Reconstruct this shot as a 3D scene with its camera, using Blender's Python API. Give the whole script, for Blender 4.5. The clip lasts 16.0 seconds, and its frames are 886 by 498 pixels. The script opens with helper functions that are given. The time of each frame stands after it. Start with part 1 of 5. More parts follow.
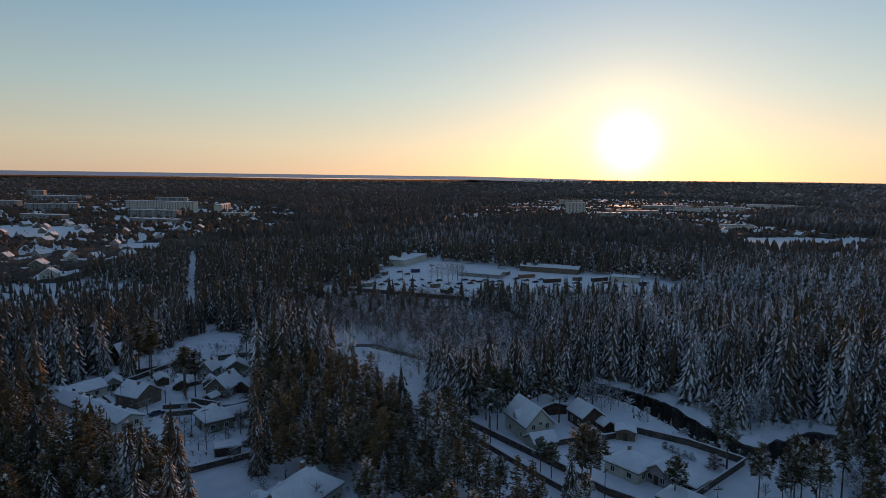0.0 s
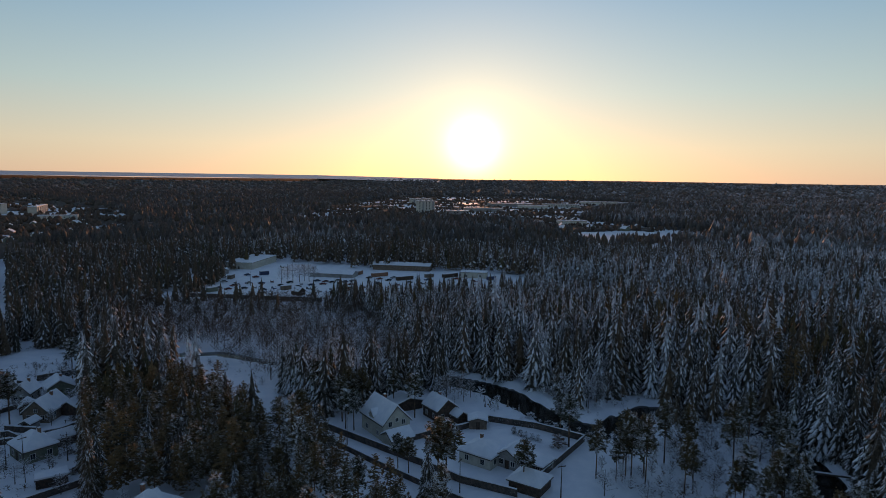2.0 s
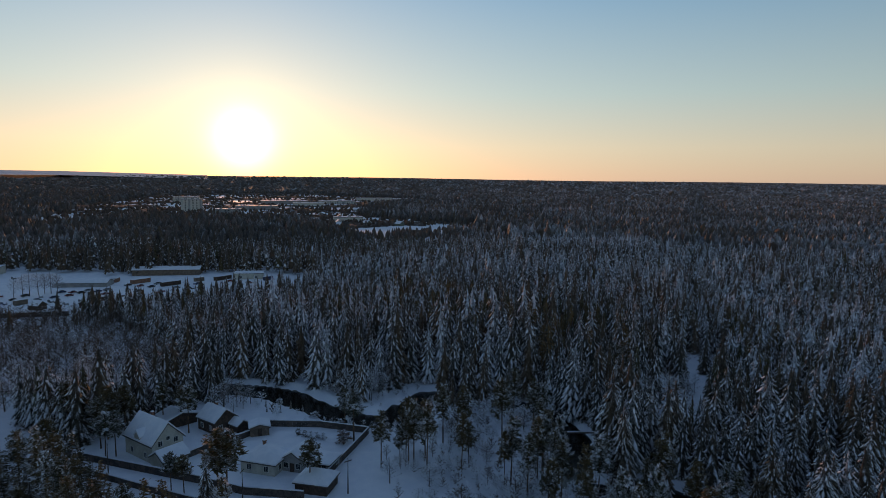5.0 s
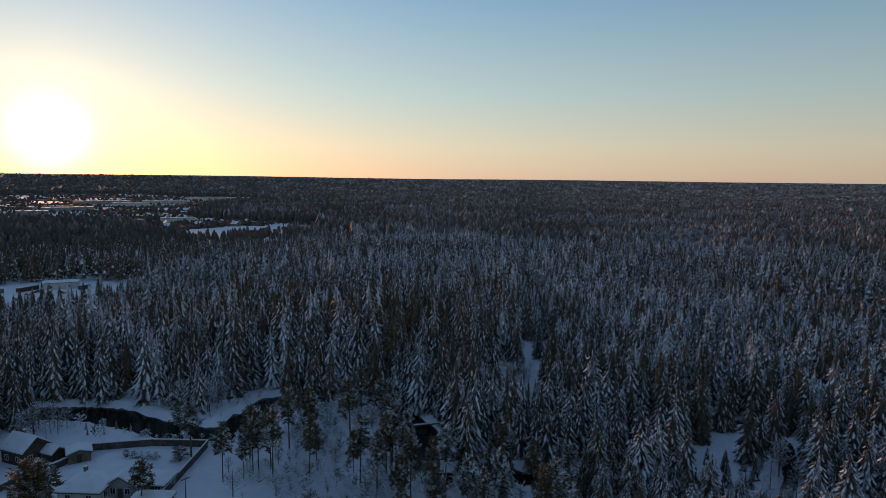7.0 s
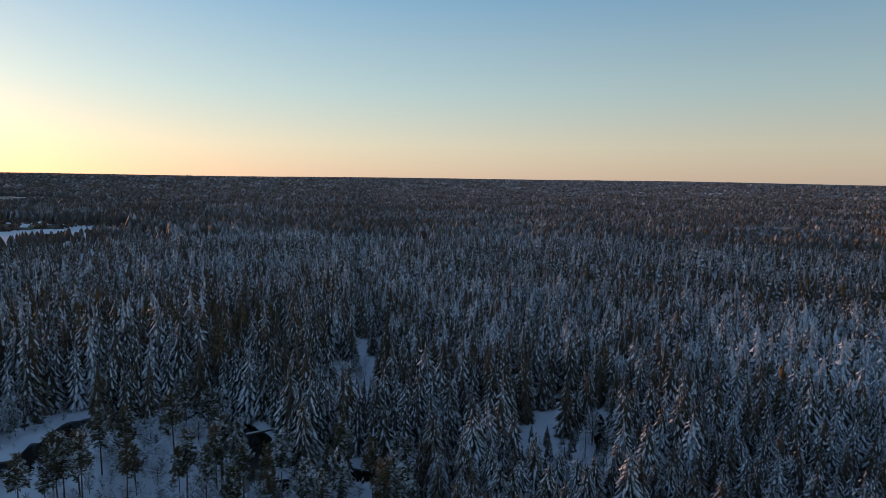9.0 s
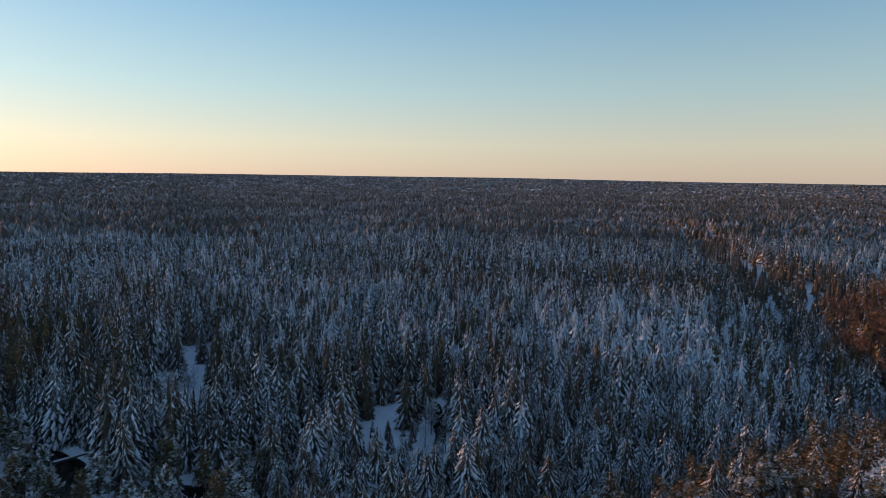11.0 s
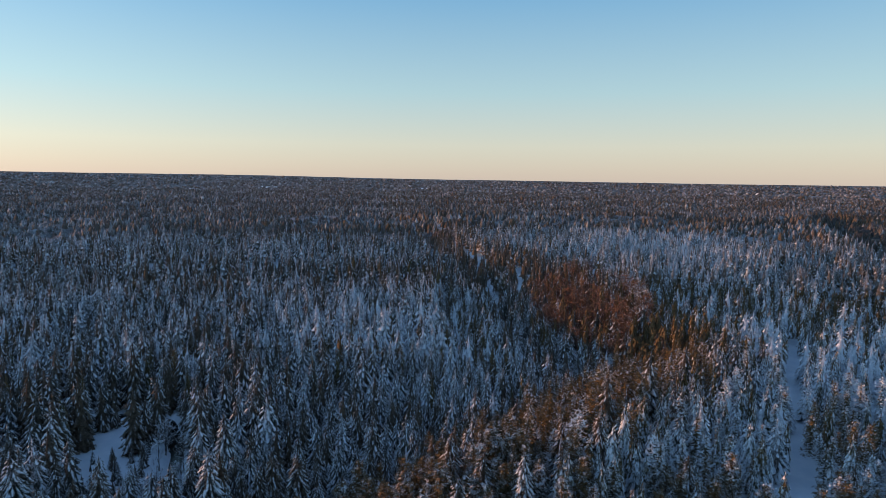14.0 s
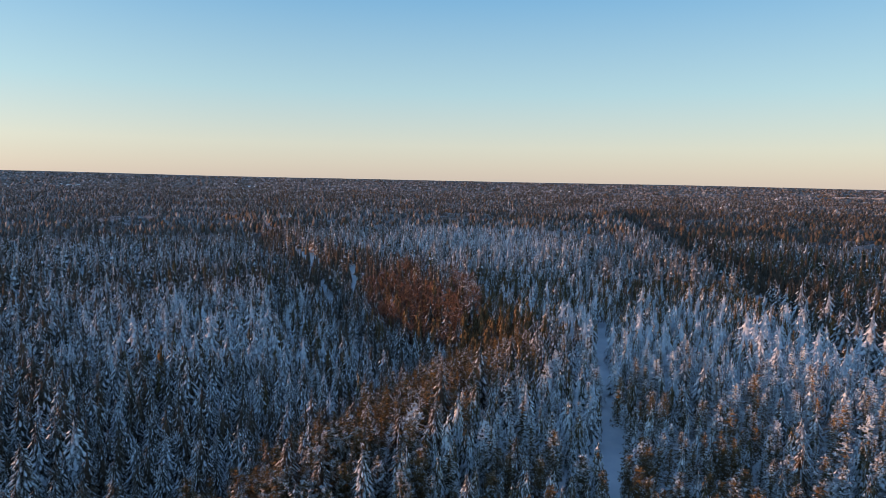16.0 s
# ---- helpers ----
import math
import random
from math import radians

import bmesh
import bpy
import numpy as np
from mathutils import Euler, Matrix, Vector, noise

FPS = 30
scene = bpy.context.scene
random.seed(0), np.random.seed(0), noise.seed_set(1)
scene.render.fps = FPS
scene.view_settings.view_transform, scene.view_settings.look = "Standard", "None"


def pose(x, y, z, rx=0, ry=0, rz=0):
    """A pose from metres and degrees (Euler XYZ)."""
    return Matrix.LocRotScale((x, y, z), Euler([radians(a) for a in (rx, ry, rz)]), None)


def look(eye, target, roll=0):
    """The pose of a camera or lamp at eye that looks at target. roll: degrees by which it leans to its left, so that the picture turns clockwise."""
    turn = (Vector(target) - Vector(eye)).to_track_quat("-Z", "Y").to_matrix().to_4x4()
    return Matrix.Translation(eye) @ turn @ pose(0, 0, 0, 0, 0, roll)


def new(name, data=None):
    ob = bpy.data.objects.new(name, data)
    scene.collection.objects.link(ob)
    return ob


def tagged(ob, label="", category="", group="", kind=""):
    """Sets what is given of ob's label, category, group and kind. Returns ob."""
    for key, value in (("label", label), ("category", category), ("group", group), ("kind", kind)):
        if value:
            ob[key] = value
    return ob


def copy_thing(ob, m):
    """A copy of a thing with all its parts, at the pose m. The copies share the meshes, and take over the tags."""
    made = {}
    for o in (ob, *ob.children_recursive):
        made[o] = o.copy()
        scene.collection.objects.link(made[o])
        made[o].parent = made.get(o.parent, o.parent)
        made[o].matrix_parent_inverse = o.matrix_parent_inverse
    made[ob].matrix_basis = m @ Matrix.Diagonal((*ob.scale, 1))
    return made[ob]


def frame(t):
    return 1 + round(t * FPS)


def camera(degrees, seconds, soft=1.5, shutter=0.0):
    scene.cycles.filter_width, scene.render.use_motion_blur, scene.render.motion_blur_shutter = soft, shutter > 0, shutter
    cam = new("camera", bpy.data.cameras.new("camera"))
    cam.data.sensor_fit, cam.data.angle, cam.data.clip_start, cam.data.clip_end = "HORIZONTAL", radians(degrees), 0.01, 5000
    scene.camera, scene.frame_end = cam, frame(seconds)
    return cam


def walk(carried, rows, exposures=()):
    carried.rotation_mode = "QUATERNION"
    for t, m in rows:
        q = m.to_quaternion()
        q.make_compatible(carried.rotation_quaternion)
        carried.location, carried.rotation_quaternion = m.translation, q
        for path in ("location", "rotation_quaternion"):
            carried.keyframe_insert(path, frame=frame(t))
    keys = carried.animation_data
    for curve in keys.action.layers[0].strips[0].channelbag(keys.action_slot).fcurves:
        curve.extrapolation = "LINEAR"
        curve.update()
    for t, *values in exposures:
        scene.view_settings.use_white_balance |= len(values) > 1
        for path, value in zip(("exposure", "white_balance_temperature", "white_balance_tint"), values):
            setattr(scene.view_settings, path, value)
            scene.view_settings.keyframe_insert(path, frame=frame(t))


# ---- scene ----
EYE = 65.0
cam = camera(70.2, 16.0, soft=0.5)
walk(cam, [
    (0.0, pose(0, 0, EYE, 83.667, 0, 0.083) @ pose(0, 0, 0, 0, 0, 0.684)),
    (0.5, pose(0, 0, EYE, 83.719, 0, -3.171) @ pose(0, 0, 0, 0, 0, 0.564)),
    (1.0, pose(0, 0, EYE, 83.716, 0, -6.719) @ pose(0, 0, 0, 0, 0, 0.634)),
    (1.5, pose(0, 0, EYE, 83.716, 0, -9.822) @ pose(0, 0, 0, 0, 0, 0.666)),
    (2.0, pose(0, 0, EYE, 83.727, 0, -13.365) @ pose(0, 0, 0, 0, 0, 0.731)),
    (2.5, pose(0, 0, EYE, 83.723, 0, -16.507) @ pose(0, 0, 0, 0, 0, 0.708)),
    (3.0, pose(0, 0, EYE, 83.734, 0, -20.083) @ pose(0, 0, 0, 0, 0, 0.710)),
    (3.5, pose(0, 0, EYE, 83.724, 0, -23.229) @ pose(0, 0, 0, 0, 0, 0.713)),
    (4.0, pose(0, 0, EYE, 83.699, 0, -26.826) @ pose(0, 0, 0, 0, 0, 0.739)),
    (6.5, pose(0, 0, EYE, 83.695, 0, -43.738) @ pose(0, 0, 0, 0, 0, 0.693)),
    (7.0, pose(0, 0, EYE, 83.685, 0, -47.756) @ pose(0, 0, 0, 0, 0, 0.698)),
    (7.5, pose(0, 0, EYE, 83.691, 0, -51.347) @ pose(0, 0, 0, 0, 0, 0.693)),
    (8.0, pose(0, 0, EYE, 83.667, 0, -55.413) @ pose(0, 0, 0, 0, 0, 0.699)),
    (8.5, pose(0, 0, EYE, 83.676, 0, -59.010) @ pose(0, 0, 0, 0, 0, 0.738)),
    (9.0, pose(0, 0, EYE, 83.649, 0, -63.057) @ pose(0, 0, 0, 0, 0, 0.721)),
    (11.5, pose(0, 0, EYE, 83.529, 0, -81.990) @ pose(0, 0, 0, 0, 0, 0.724)),
    (12.0, pose(0, 0, EYE, 83.542, 0, -86.144) @ pose(0, 0, 0, 0, 0, 0.664)),
    (12.5, pose(0, 0, EYE, 83.546, 0, -89.748) @ pose(0, 0, 0, 0, 0, 0.702)),
    (13.0, pose(0, 0, EYE, 83.585, 0, -93.856) @ pose(0, 0, 0, 0, 0, 0.754)),
    (13.5, pose(0, 0, EYE, 83.585, 0, -97.441) @ pose(0, 0, 0, 0, 0, 0.790)),
    (14.0, pose(0, 0, EYE, 83.597, 0, -101.531) @ pose(0, 0, 0, 0, 0, 0.845)),
    (14.5, pose(0, 0, EYE, 83.598, 0, -105.114) @ pose(0, 0, 0, 0, 0, 0.830)),
    (15.0, pose(0, 0, EYE, 83.618, 0, -109.209) @ pose(0, 0, 0, 0, 0, 0.830)),
    (15.5, pose(0, 0, EYE, 83.644, 0, -112.824) @ pose(0, 0, 0, 0, 0, 0.923)),
    (16.0, pose(0, 0, EYE, 83.677, 0, -116.678) @ pose(0, 0, 0, 0, 0, 1.111)),
], exposures=[(0.0, -0.02, 7300, 18), (4.0, -0.02, 7250, 18), (9.0, 0.21, 6950, 15.5), (11.3, 0.45, 6650, 13), (12.5, 0.54, 6480, 12), (16.0, 0.68, 6250, 10.5)])

# ---- sky and sun ----
SUN_AZ, SUN_EL = radians(16.0), radians(3.2)
SUN_DIR = Vector((math.sin(SUN_AZ) * math.cos(SUN_EL), math.cos(SUN_AZ) * math.cos(SUN_EL), math.sin(SUN_EL)))

world = bpy.data.worlds.new("winter_sky")
scene.world = world
world.use_nodes = True
wn, wl = world.node_tree.nodes, world.node_tree.links
wn.clear()
sky = wn.new("ShaderNodeTexSky")
sky.sky_type, sky.sun_disc = "NISHITA", False
sky.sun_elevation, sky.sun_rotation = SUN_EL, SUN_AZ
sky.air_density, sky.dust_density, sky.ozone_density = 1.0, 0.35, 2.0
coord = wn.new("ShaderNodeTexCoord")
dot = wn.new("ShaderNodeVectorMath")
dot.operation, dot.inputs[1].default_value = "DOT_PRODUCT", SUN_DIR
wl.new(coord.outputs["Generated"], dot.inputs[0])
clampd = wn.new("ShaderNodeMath")
clampd.operation, clampd.inputs[1].default_value = "MAXIMUM", 0.0
wl.new(dot.outputs["Value"], clampd.inputs[0])
SKY_GAIN = 0.05
base = wn.new("ShaderNodeBackground")
base.inputs["Strength"].default_value = SKY_GAIN
wl.new(sky.outputs[0], base.inputs["Color"])
# clear winter air: pale at the horizon, deepening to blue overhead
split = wn.new("ShaderNodeSeparateXYZ")
wl.new(coord.outputs["Generated"], split.inputs[0])
ramp = wn.new("ShaderNodeValToRGB")
wl.new(split.outputs["Z"], ramp.inputs["Fac"])
AIR = ((0.0, (0.435, 0.39, 0.345)), (0.05, (0.45, 0.45, 0.40)), (0.13, (0.302, 0.428, 0.463)), (0.27, (0.134, 0.298, 0.458)), (0.6, (0.072, 0.145, 0.275)), (1.0, (0.055, 0.108, 0.215)))
while len(ramp.color_ramp.elements) < len(AIR):
    ramp.color_ramp.elements.new(0.5)
for el, (at, tone) in zip(ramp.color_ramp.elements, AIR):
    el.position, el.color = at, (*tone, 1)
air = wn.new("ShaderNodeBackground")
wl.new(ramp.outputs["Color"], air.inputs["Color"])
# the air is brighter on the sun's side of the sky
lean = wn.new("ShaderNodeMath")
lean.operation, lean.inputs[1].default_value, lean.inputs[2].default_value = "MULTIPLY_ADD", 0.36, 0.79
squared = wn.new("ShaderNodeMath")
squared.operation, squared.inputs[1].default_value = "POWER", 2.0
wl.new(clampd.outputs[0], squared.inputs[0])
wl.new(squared.outputs[0], lean.inputs[0])
wl.new(lean.outputs[0], air.inputs["Strength"])
both = wn.new("ShaderNodeAddShader")
wl.new(base.outputs[0], both.inputs[0])
wl.new(air.outputs[0], both.inputs[1])
total = both.outputs[0]
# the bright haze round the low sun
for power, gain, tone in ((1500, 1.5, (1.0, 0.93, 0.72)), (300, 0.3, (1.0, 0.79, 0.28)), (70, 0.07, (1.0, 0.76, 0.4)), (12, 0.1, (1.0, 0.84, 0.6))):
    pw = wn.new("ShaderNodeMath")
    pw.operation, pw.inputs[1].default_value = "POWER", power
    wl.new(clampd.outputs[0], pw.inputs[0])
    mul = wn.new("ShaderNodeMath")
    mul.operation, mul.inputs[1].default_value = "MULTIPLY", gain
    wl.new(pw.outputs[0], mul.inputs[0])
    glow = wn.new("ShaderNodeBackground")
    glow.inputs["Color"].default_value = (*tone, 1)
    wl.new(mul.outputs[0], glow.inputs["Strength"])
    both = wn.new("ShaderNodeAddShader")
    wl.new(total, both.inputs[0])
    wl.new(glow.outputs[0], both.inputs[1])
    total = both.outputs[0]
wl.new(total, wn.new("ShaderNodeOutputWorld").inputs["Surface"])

sun_data = bpy.data.lights.new("sun", "SUN")
sun_data.energy, sun_data.angle, sun_data.color = 2.7, radians(0.6), (1.0, 0.46, 0.2)
sun = new("sun", sun_data)
sun.matrix_world = look(SUN_DIR * 200, (0, 0, 0))


# ---- materials ----
def nodes_of(name):
    m = bpy.data.materials.new(name)
    m.use_nodes = True
    nt = m.node_tree
    return m, nt.nodes, nt.links, nt.nodes["Principled BSDF"]


def math_node(n, l, op, a, b, clamp=False):
    k = n.new("ShaderNodeMath")
    k.operation, k.use_clamp = op, clamp
    for i, v in enumerate((a, b)):
        if isinstance(v, (int, float)):
            k.inputs[i].default_value = v
        else:
            l.new(v, k.inputs[i])
    return k.outputs[0]


def noise_node(n, l, scale, detail=3.0, rough=0.55):
    geo = n.new("ShaderNodeNewGeometry")
    k = n.new("ShaderNodeTexNoise")
    k.inputs["Scale"].default_value, k.inputs["Detail"].default_value, k.inputs["Roughness"].default_value = scale, detail, rough
    l.new(geo.outputs["Position"], k.inputs["Vector"])
    return k.outputs["Fac"]


def mix_node(n, l, fac, a, b):
    k = n.new("ShaderNodeMix")
    k.data_type = "RGBA"
    for i, v in ((0, fac), (6, a), (7, b)):
        if isinstance(v, (int, float)):
            k.inputs[i].default_value = v
        elif isinstance(v, tuple):
            k.inputs[i].default_value = (*v, 1)
        else:
            l.new(v, k.inputs[i])
    return k.outputs[2]


def range_node(n, l, v, lo, hi, a=0.0, b=1.0):
    k = n.new("ShaderNodeMapRange")
    k.interpolation_type = "SMOOTHSTEP"
    for i, q in enumerate((lo, hi, a, b)):
        k.inputs[i + 1].default_value = q
    l.new(v, k.inputs[0])
    return k.outputs[0]


def bump(n, l, bsdf, h, strength, dist):
    b = n.new("ShaderNodeBump")
    b.inputs["Strength"].default_value, b.inputs["Distance"].default_value = strength, dist
    l.new(h, b.inputs["Height"])
    l.new(b.outputs[0], bsdf.inputs["Normal"])


def two_tone(name, a, b, scale, rough=0.8, metal=0.0, fine=0.0, lo=0.35, hi=0.65, bumps=0.0):
    """A surface of two colours that run into each other, with a finer grain over them."""
    m, n, l, p = nodes_of(name)
    f = range_node(n, l, noise_node(n, l, scale, 4), lo, hi)
    c = mix_node(n, l, f, a, b)
    g = noise_node(n, l, scale * 9, 3)
    if fine:
        k = n.new("ShaderNodeHueSaturation")
        l.new(c, k.inputs["Color"])
        l.new(range_node(n, l, g, 0.3, 0.7, 1 - fine, 1 + fine), k.inputs["Value"])
        c = k.outputs[0]
    l.new(c, p.inputs["Base Color"])
    p.inputs["Roughness"].default_value, p.inputs["Metallic"].default_value = rough, metal
    if bumps:
        bump(n, l, p, g, 0.6, bumps)
    return m


def crown_material(name, dark, warm, snow_shift, soft=0.27):
    """Needles or twigs, with snow where the 'snow' layer holds it; 'tint' varies from tree to tree."""
    m, n, l, p = nodes_of(name)
    at = n.new("ShaderNodeAttribute")
    at.attribute_name = "snow"
    tn = n.new("ShaderNodeAttribute")
    tn.attribute_name = "tint"
    ob = n.new("ShaderNodeObjectInfo")
    tint = math_node(n, l, "FRACT", math_node(n, l, "ADD", tn.outputs["Fac"], ob.outputs["Random"]), 0.0)
    needles = mix_node(n, l, tint, dark, warm)
    k = n.new("ShaderNodeHueSaturation")
    l.new(needles, k.inputs["Color"])
    l.new(range_node(n, l, noise_node(n, l, 1.7), 0.3, 0.7, 0.6, 1.4), k.inputs["Value"])
    ns = math_node(n, l, "ADD", math_node(n, l, "MULTIPLY", math_node(n, l, "SUBTRACT", noise_node(n, l, 0.6, 3), 0.5), 0.9),
                   math_node(n, l, "MULTIPLY", math_node(n, l, "SUBTRACT", noise_node(n, l, 3.2, 3, 0.7), 0.5), 1.5))
    tv = math_node(n, l, "MULTIPLY", math_node(n, l, "SUBTRACT", tint, 0.5), -0.35)
    s = math_node(n, l, "ADD", math_node(n, l, "ADD", at.outputs["Fac"], ns), math_node(n, l, "ADD", tv, snow_shift))
    f = range_node(n, l, s, 0.51 - soft, 0.51 + soft)
    l.new(mix_node(n, l, f, k.outputs[0], (0.8, 0.83, 0.88)), p.inputs["Base Color"])
    p.inputs["Roughness"].default_value = 0.85
    p.inputs["Specular IOR Level"].default_value = 0.15
    return m


def snow_material(name, scale=0.25):
    m, n, l, p = nodes_of(name)
    f = noise_node(n, l, scale, 5)
    l.new(mix_node(n, l, range_node(n, l, f, 0.3, 0.7), (0.74, 0.78, 0.84), (0.84, 0.86, 0.9)), p.inputs["Base Color"])
    p.inputs["Roughness"].default_value = 0.7
    p.inputs["Specular IOR Level"].default_value = 0.2
    bump(n, l, p, noise_node(n, l, scale * 5, 5), 0.5, 0.25)
    return m


SNOW = snow_material("snow")
ROOF_SNOW = snow_material("roof_snow", 0.6)
SPRUCE = crown_material("spruce_needles", (0.058, 0.053, 0.043), (0.13, 0.09, 0.06), -0.05, 0.38)
PINE = crown_material("pine_needles", (0.06, 0.06, 0.034), (0.14, 0.096, 0.045), -0.08, 0.33)
TWIGS = crown_material("bare_twigs", (0.07, 0.055, 0.045), (0.13, 0.085, 0.06), 0.0)
RUST = crown_material("russet_twigs", (0.13, 0.08, 0.06), (0.2, 0.11, 0.077), -0.14)
DRY_PINE = crown_material("dry_pine_needles", (0.09, 0.072, 0.04), (0.2, 0.125, 0.06), -0.1, 0.33)
FAR_SPRUCE = crown_material("far_spruce", (0.08, 0.074, 0.07), (0.13, 0.1, 0.08), -0.06, 0.75)
FAR_PINE = crown_material("far_pine", (0.08, 0.066, 0.05), (0.15, 0.105, 0.07), -0.1, 0.65)
FAR_TWIGS = crown_material("far_twigs", (0.085, 0.062, 0.05), (0.14, 0.095, 0.07), -0.1, 0.45)
BARK = two_tone("bark", (0.055, 0.045, 0.04), (0.13, 0.1, 0.08), 1.2, 0.95, fine=0.4)
BARK_PINE = two_tone("pine_bark", (0.07, 0.05, 0.04), (0.2, 0.11, 0.06), 0.5, 0.9, fine=0.4)
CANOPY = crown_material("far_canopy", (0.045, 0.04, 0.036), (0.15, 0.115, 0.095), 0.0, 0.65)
GARDEN = crown_material("garden_growth", (0.06, 0.048, 0.04), (0.11, 0.08, 0.06), -0.12, 0.35)
WATER, n_, l_, p_ = nodes_of("river_water")
l_.new(mix_node(n_, l_, noise_node(n_, l_, 0.08), (0.008, 0.007, 0.005), (0.016, 0.012, 0.008)), p_.inputs["Base Color"])
p_.inputs["Roughness"].default_value = 0.18
p_.inputs["Specular IOR Level"].default_value = 0.3
bump(n_, l_, p_, noise_node(n_, l_, 0.9, 4), 0.25, 0.1)
ICE = two_tone("sea_ice", (0.42, 0.36, 0.4), (0.5, 0.43, 0.47), 0.004, 0.5, 0.6)


# ---- meshes ----
def mesh_np(name, verts, tris, mats, snow=None, tint=None, mat_index=None, smooth=False):
    """A triangle mesh from arrays, with its snow and tint layers."""
    verts, tris = np.asarray(verts, np.float32), np.asarray(tris, np.int32)
    me = bpy.data.meshes.new(name)
    me.vertices.add(len(verts))
    me.vertices.foreach_set("co", verts.ravel())
    me.loops.add(tris.size)
    me.loops.foreach_set("vertex_index", tris.ravel())
    me.polygons.add(len(tris))
    me.polygons.foreach_set("loop_start", np.arange(0, tris.size, 3, dtype=np.int32))
    for layer, values in (("snow", snow), ("tint", tint)):
        if values is not None:
            me.attributes.new(layer, "FLOAT", "POINT").data.foreach_set("value", np.asarray(values, np.float32))
    for m in mats:
        me.materials.append(m)
    if mat_index is not None:
        me.polygons.foreach_set("material_index", np.asarray(mat_index, np.int32))
    if smooth:
        me.polygons.foreach_set("use_smooth", np.ones(len(tris), bool))
    me.update(calc_edges=True)
    return me


def grid_tris(nx, ny):
    """Triangles of an nx by ny lattice of vertices, x running fastest."""
    i = (np.arange(ny - 1)[:, None] * nx + np.arange(nx - 1)[None, :]).ravel()
    return np.concatenate([np.stack([i, i + 1, i + nx + 1], 1), np.stack([i, i + nx + 1, i + nx], 1)])


def part(name, bm, material, parent, label=""):
    me = bpy.data.meshes.new(name)
    bm.to_mesh(me)
    bm.free()
    me.materials.append(material)
    ob = new(name, me)
    ob.parent = parent
    if label:
        ob["label"] = label
    return ob


def box(bm, x0, y0, z0, x1, y1, z1, m=None):
    """A box between two corners."""
    r = bmesh.ops.create_cube(bm, size=1.0)
    mat = Matrix.Translation(((x0 + x1) / 2, (y0 + y1) / 2, (z0 + z1) / 2)) @ Matrix.Diagonal((x1 - x0, y1 - y0, z1 - z0, 1))
    bmesh.ops.transform(bm, matrix=(m @ mat) if m else mat, verts=r["verts"])
    return r["verts"]


def prism(bm, outline, a, b, axis="y"):
    """An outline (u, v) drawn along an axis from a to b. axis y: u is x, v is z; x: u is y; z: u, v are x, y."""
    def at(u, v, w):
        return {"y": (u, w, v), "x": (w, u, v), "z": (u, v, w)}[axis]
    lo = [bm.verts.new(at(u, v, a)) for u, v in outline]
    hi = [bm.verts.new(at(u, v, b)) for u, v in outline]
    n = len(outline)
    bm.faces.new(lo)
    bm.faces.new(hi[::-1])
    for i in range(n):
        bm.faces.new((lo[i], hi[i], hi[(i + 1) % n], lo[(i + 1) % n]))
    bmesh.ops.recalc_face_normals(bm, faces=bm.faces)


# ---- plan of the land ----
RIVER = [(-60, 252), (-40, 244), (-27, 243), (-8, 228), (9, 214), (33, 202), (50, 196), (57, 190), (63, 181), (66, 170), (70, 157), (75, 148.5),
         (82, 146.5), (91, 153), (100, 159), (109, 155.5), (116, 146), (120, 135), (119.5, 123), (116, 112), (111, 104), (102, 98), (96, 92), (103, 86), (110, 84),
         (111, 77), (118, 66), (132, 61), (152, 66), (171, 61), (180, 54), (182.5, 47), (174, 39), (160, 34.5), (150, 32), (138, 31)]
ROAD = [(-47, 248), (-39, 234), (-23, 210), (-11, 192), (-2, 170), (7, 156), (16, 144.5), (29, 129), (38, 119), (60, 96)]
RIDE = [(54, -52.5), (89, -81.7), (107, -96.5), (131.5, -117), (172.5, -150.7), (188, -163)]
BROW = [(118, 30), (99, 6), (111, -7), (127, -24.5), (144, -49), (160, -72.5), (177, -95), (202, -91), (246, -94), (320, -107), (410, -105), (478, -91), (586, -100), (720, -110), (900, -90)]
RISE = BROW + [(900, -1300), (-300, -1300), (-300, 25)]
POWER = [(20, -124), (93, -181), (139, -219), (196, -262), (275, -322), (447, -450), (816, -735), (1000, -875)]


def dist_line(x, y, line):
    """Distance of points to a polyline."""
    best = np.full(np.shape(x), 1e9)
    for (ax, ay), (bx, by) in zip(line[:-1], line[1:]):
        dx, dy = bx - ax, by - ay
        t = np.clip(((x - ax) * dx + (y - ay) * dy) / (dx * dx + dy * dy), 0, 1)
        best = np.minimum(best, np.hypot(x - ax - t * dx, y - ay - t * dy))
    return best


def inside(x, y, poly):
    r = np.zeros(np.shape(x), bool)
    for (ax, ay), (bx, by) in zip(poly, poly[1:] + poly[:1]):
        if ay != by:
            r ^= ((ay > y) != (by > y)) & (x < (bx - ax) * (y - ay) / (by - ay) + ax)
    return r


def wobble(x, y, scale, seed):
    """A smooth field between about -1 and 1."""
    rng = np.random.default_rng(seed)
    out = 0
    for i in range(5):
        a, ph = rng.uniform(0, 6.28, 2)
        k = rng.uniform(0.7, 1.5) / scale
        out = out + np.sin((x * math.cos(a) + y * math.sin(a)) * k + ph + 1.3 * np.sin((y * math.cos(a) - x * math.sin(a)) * k * 0.8 + ph * 2))
    return out / 3.0


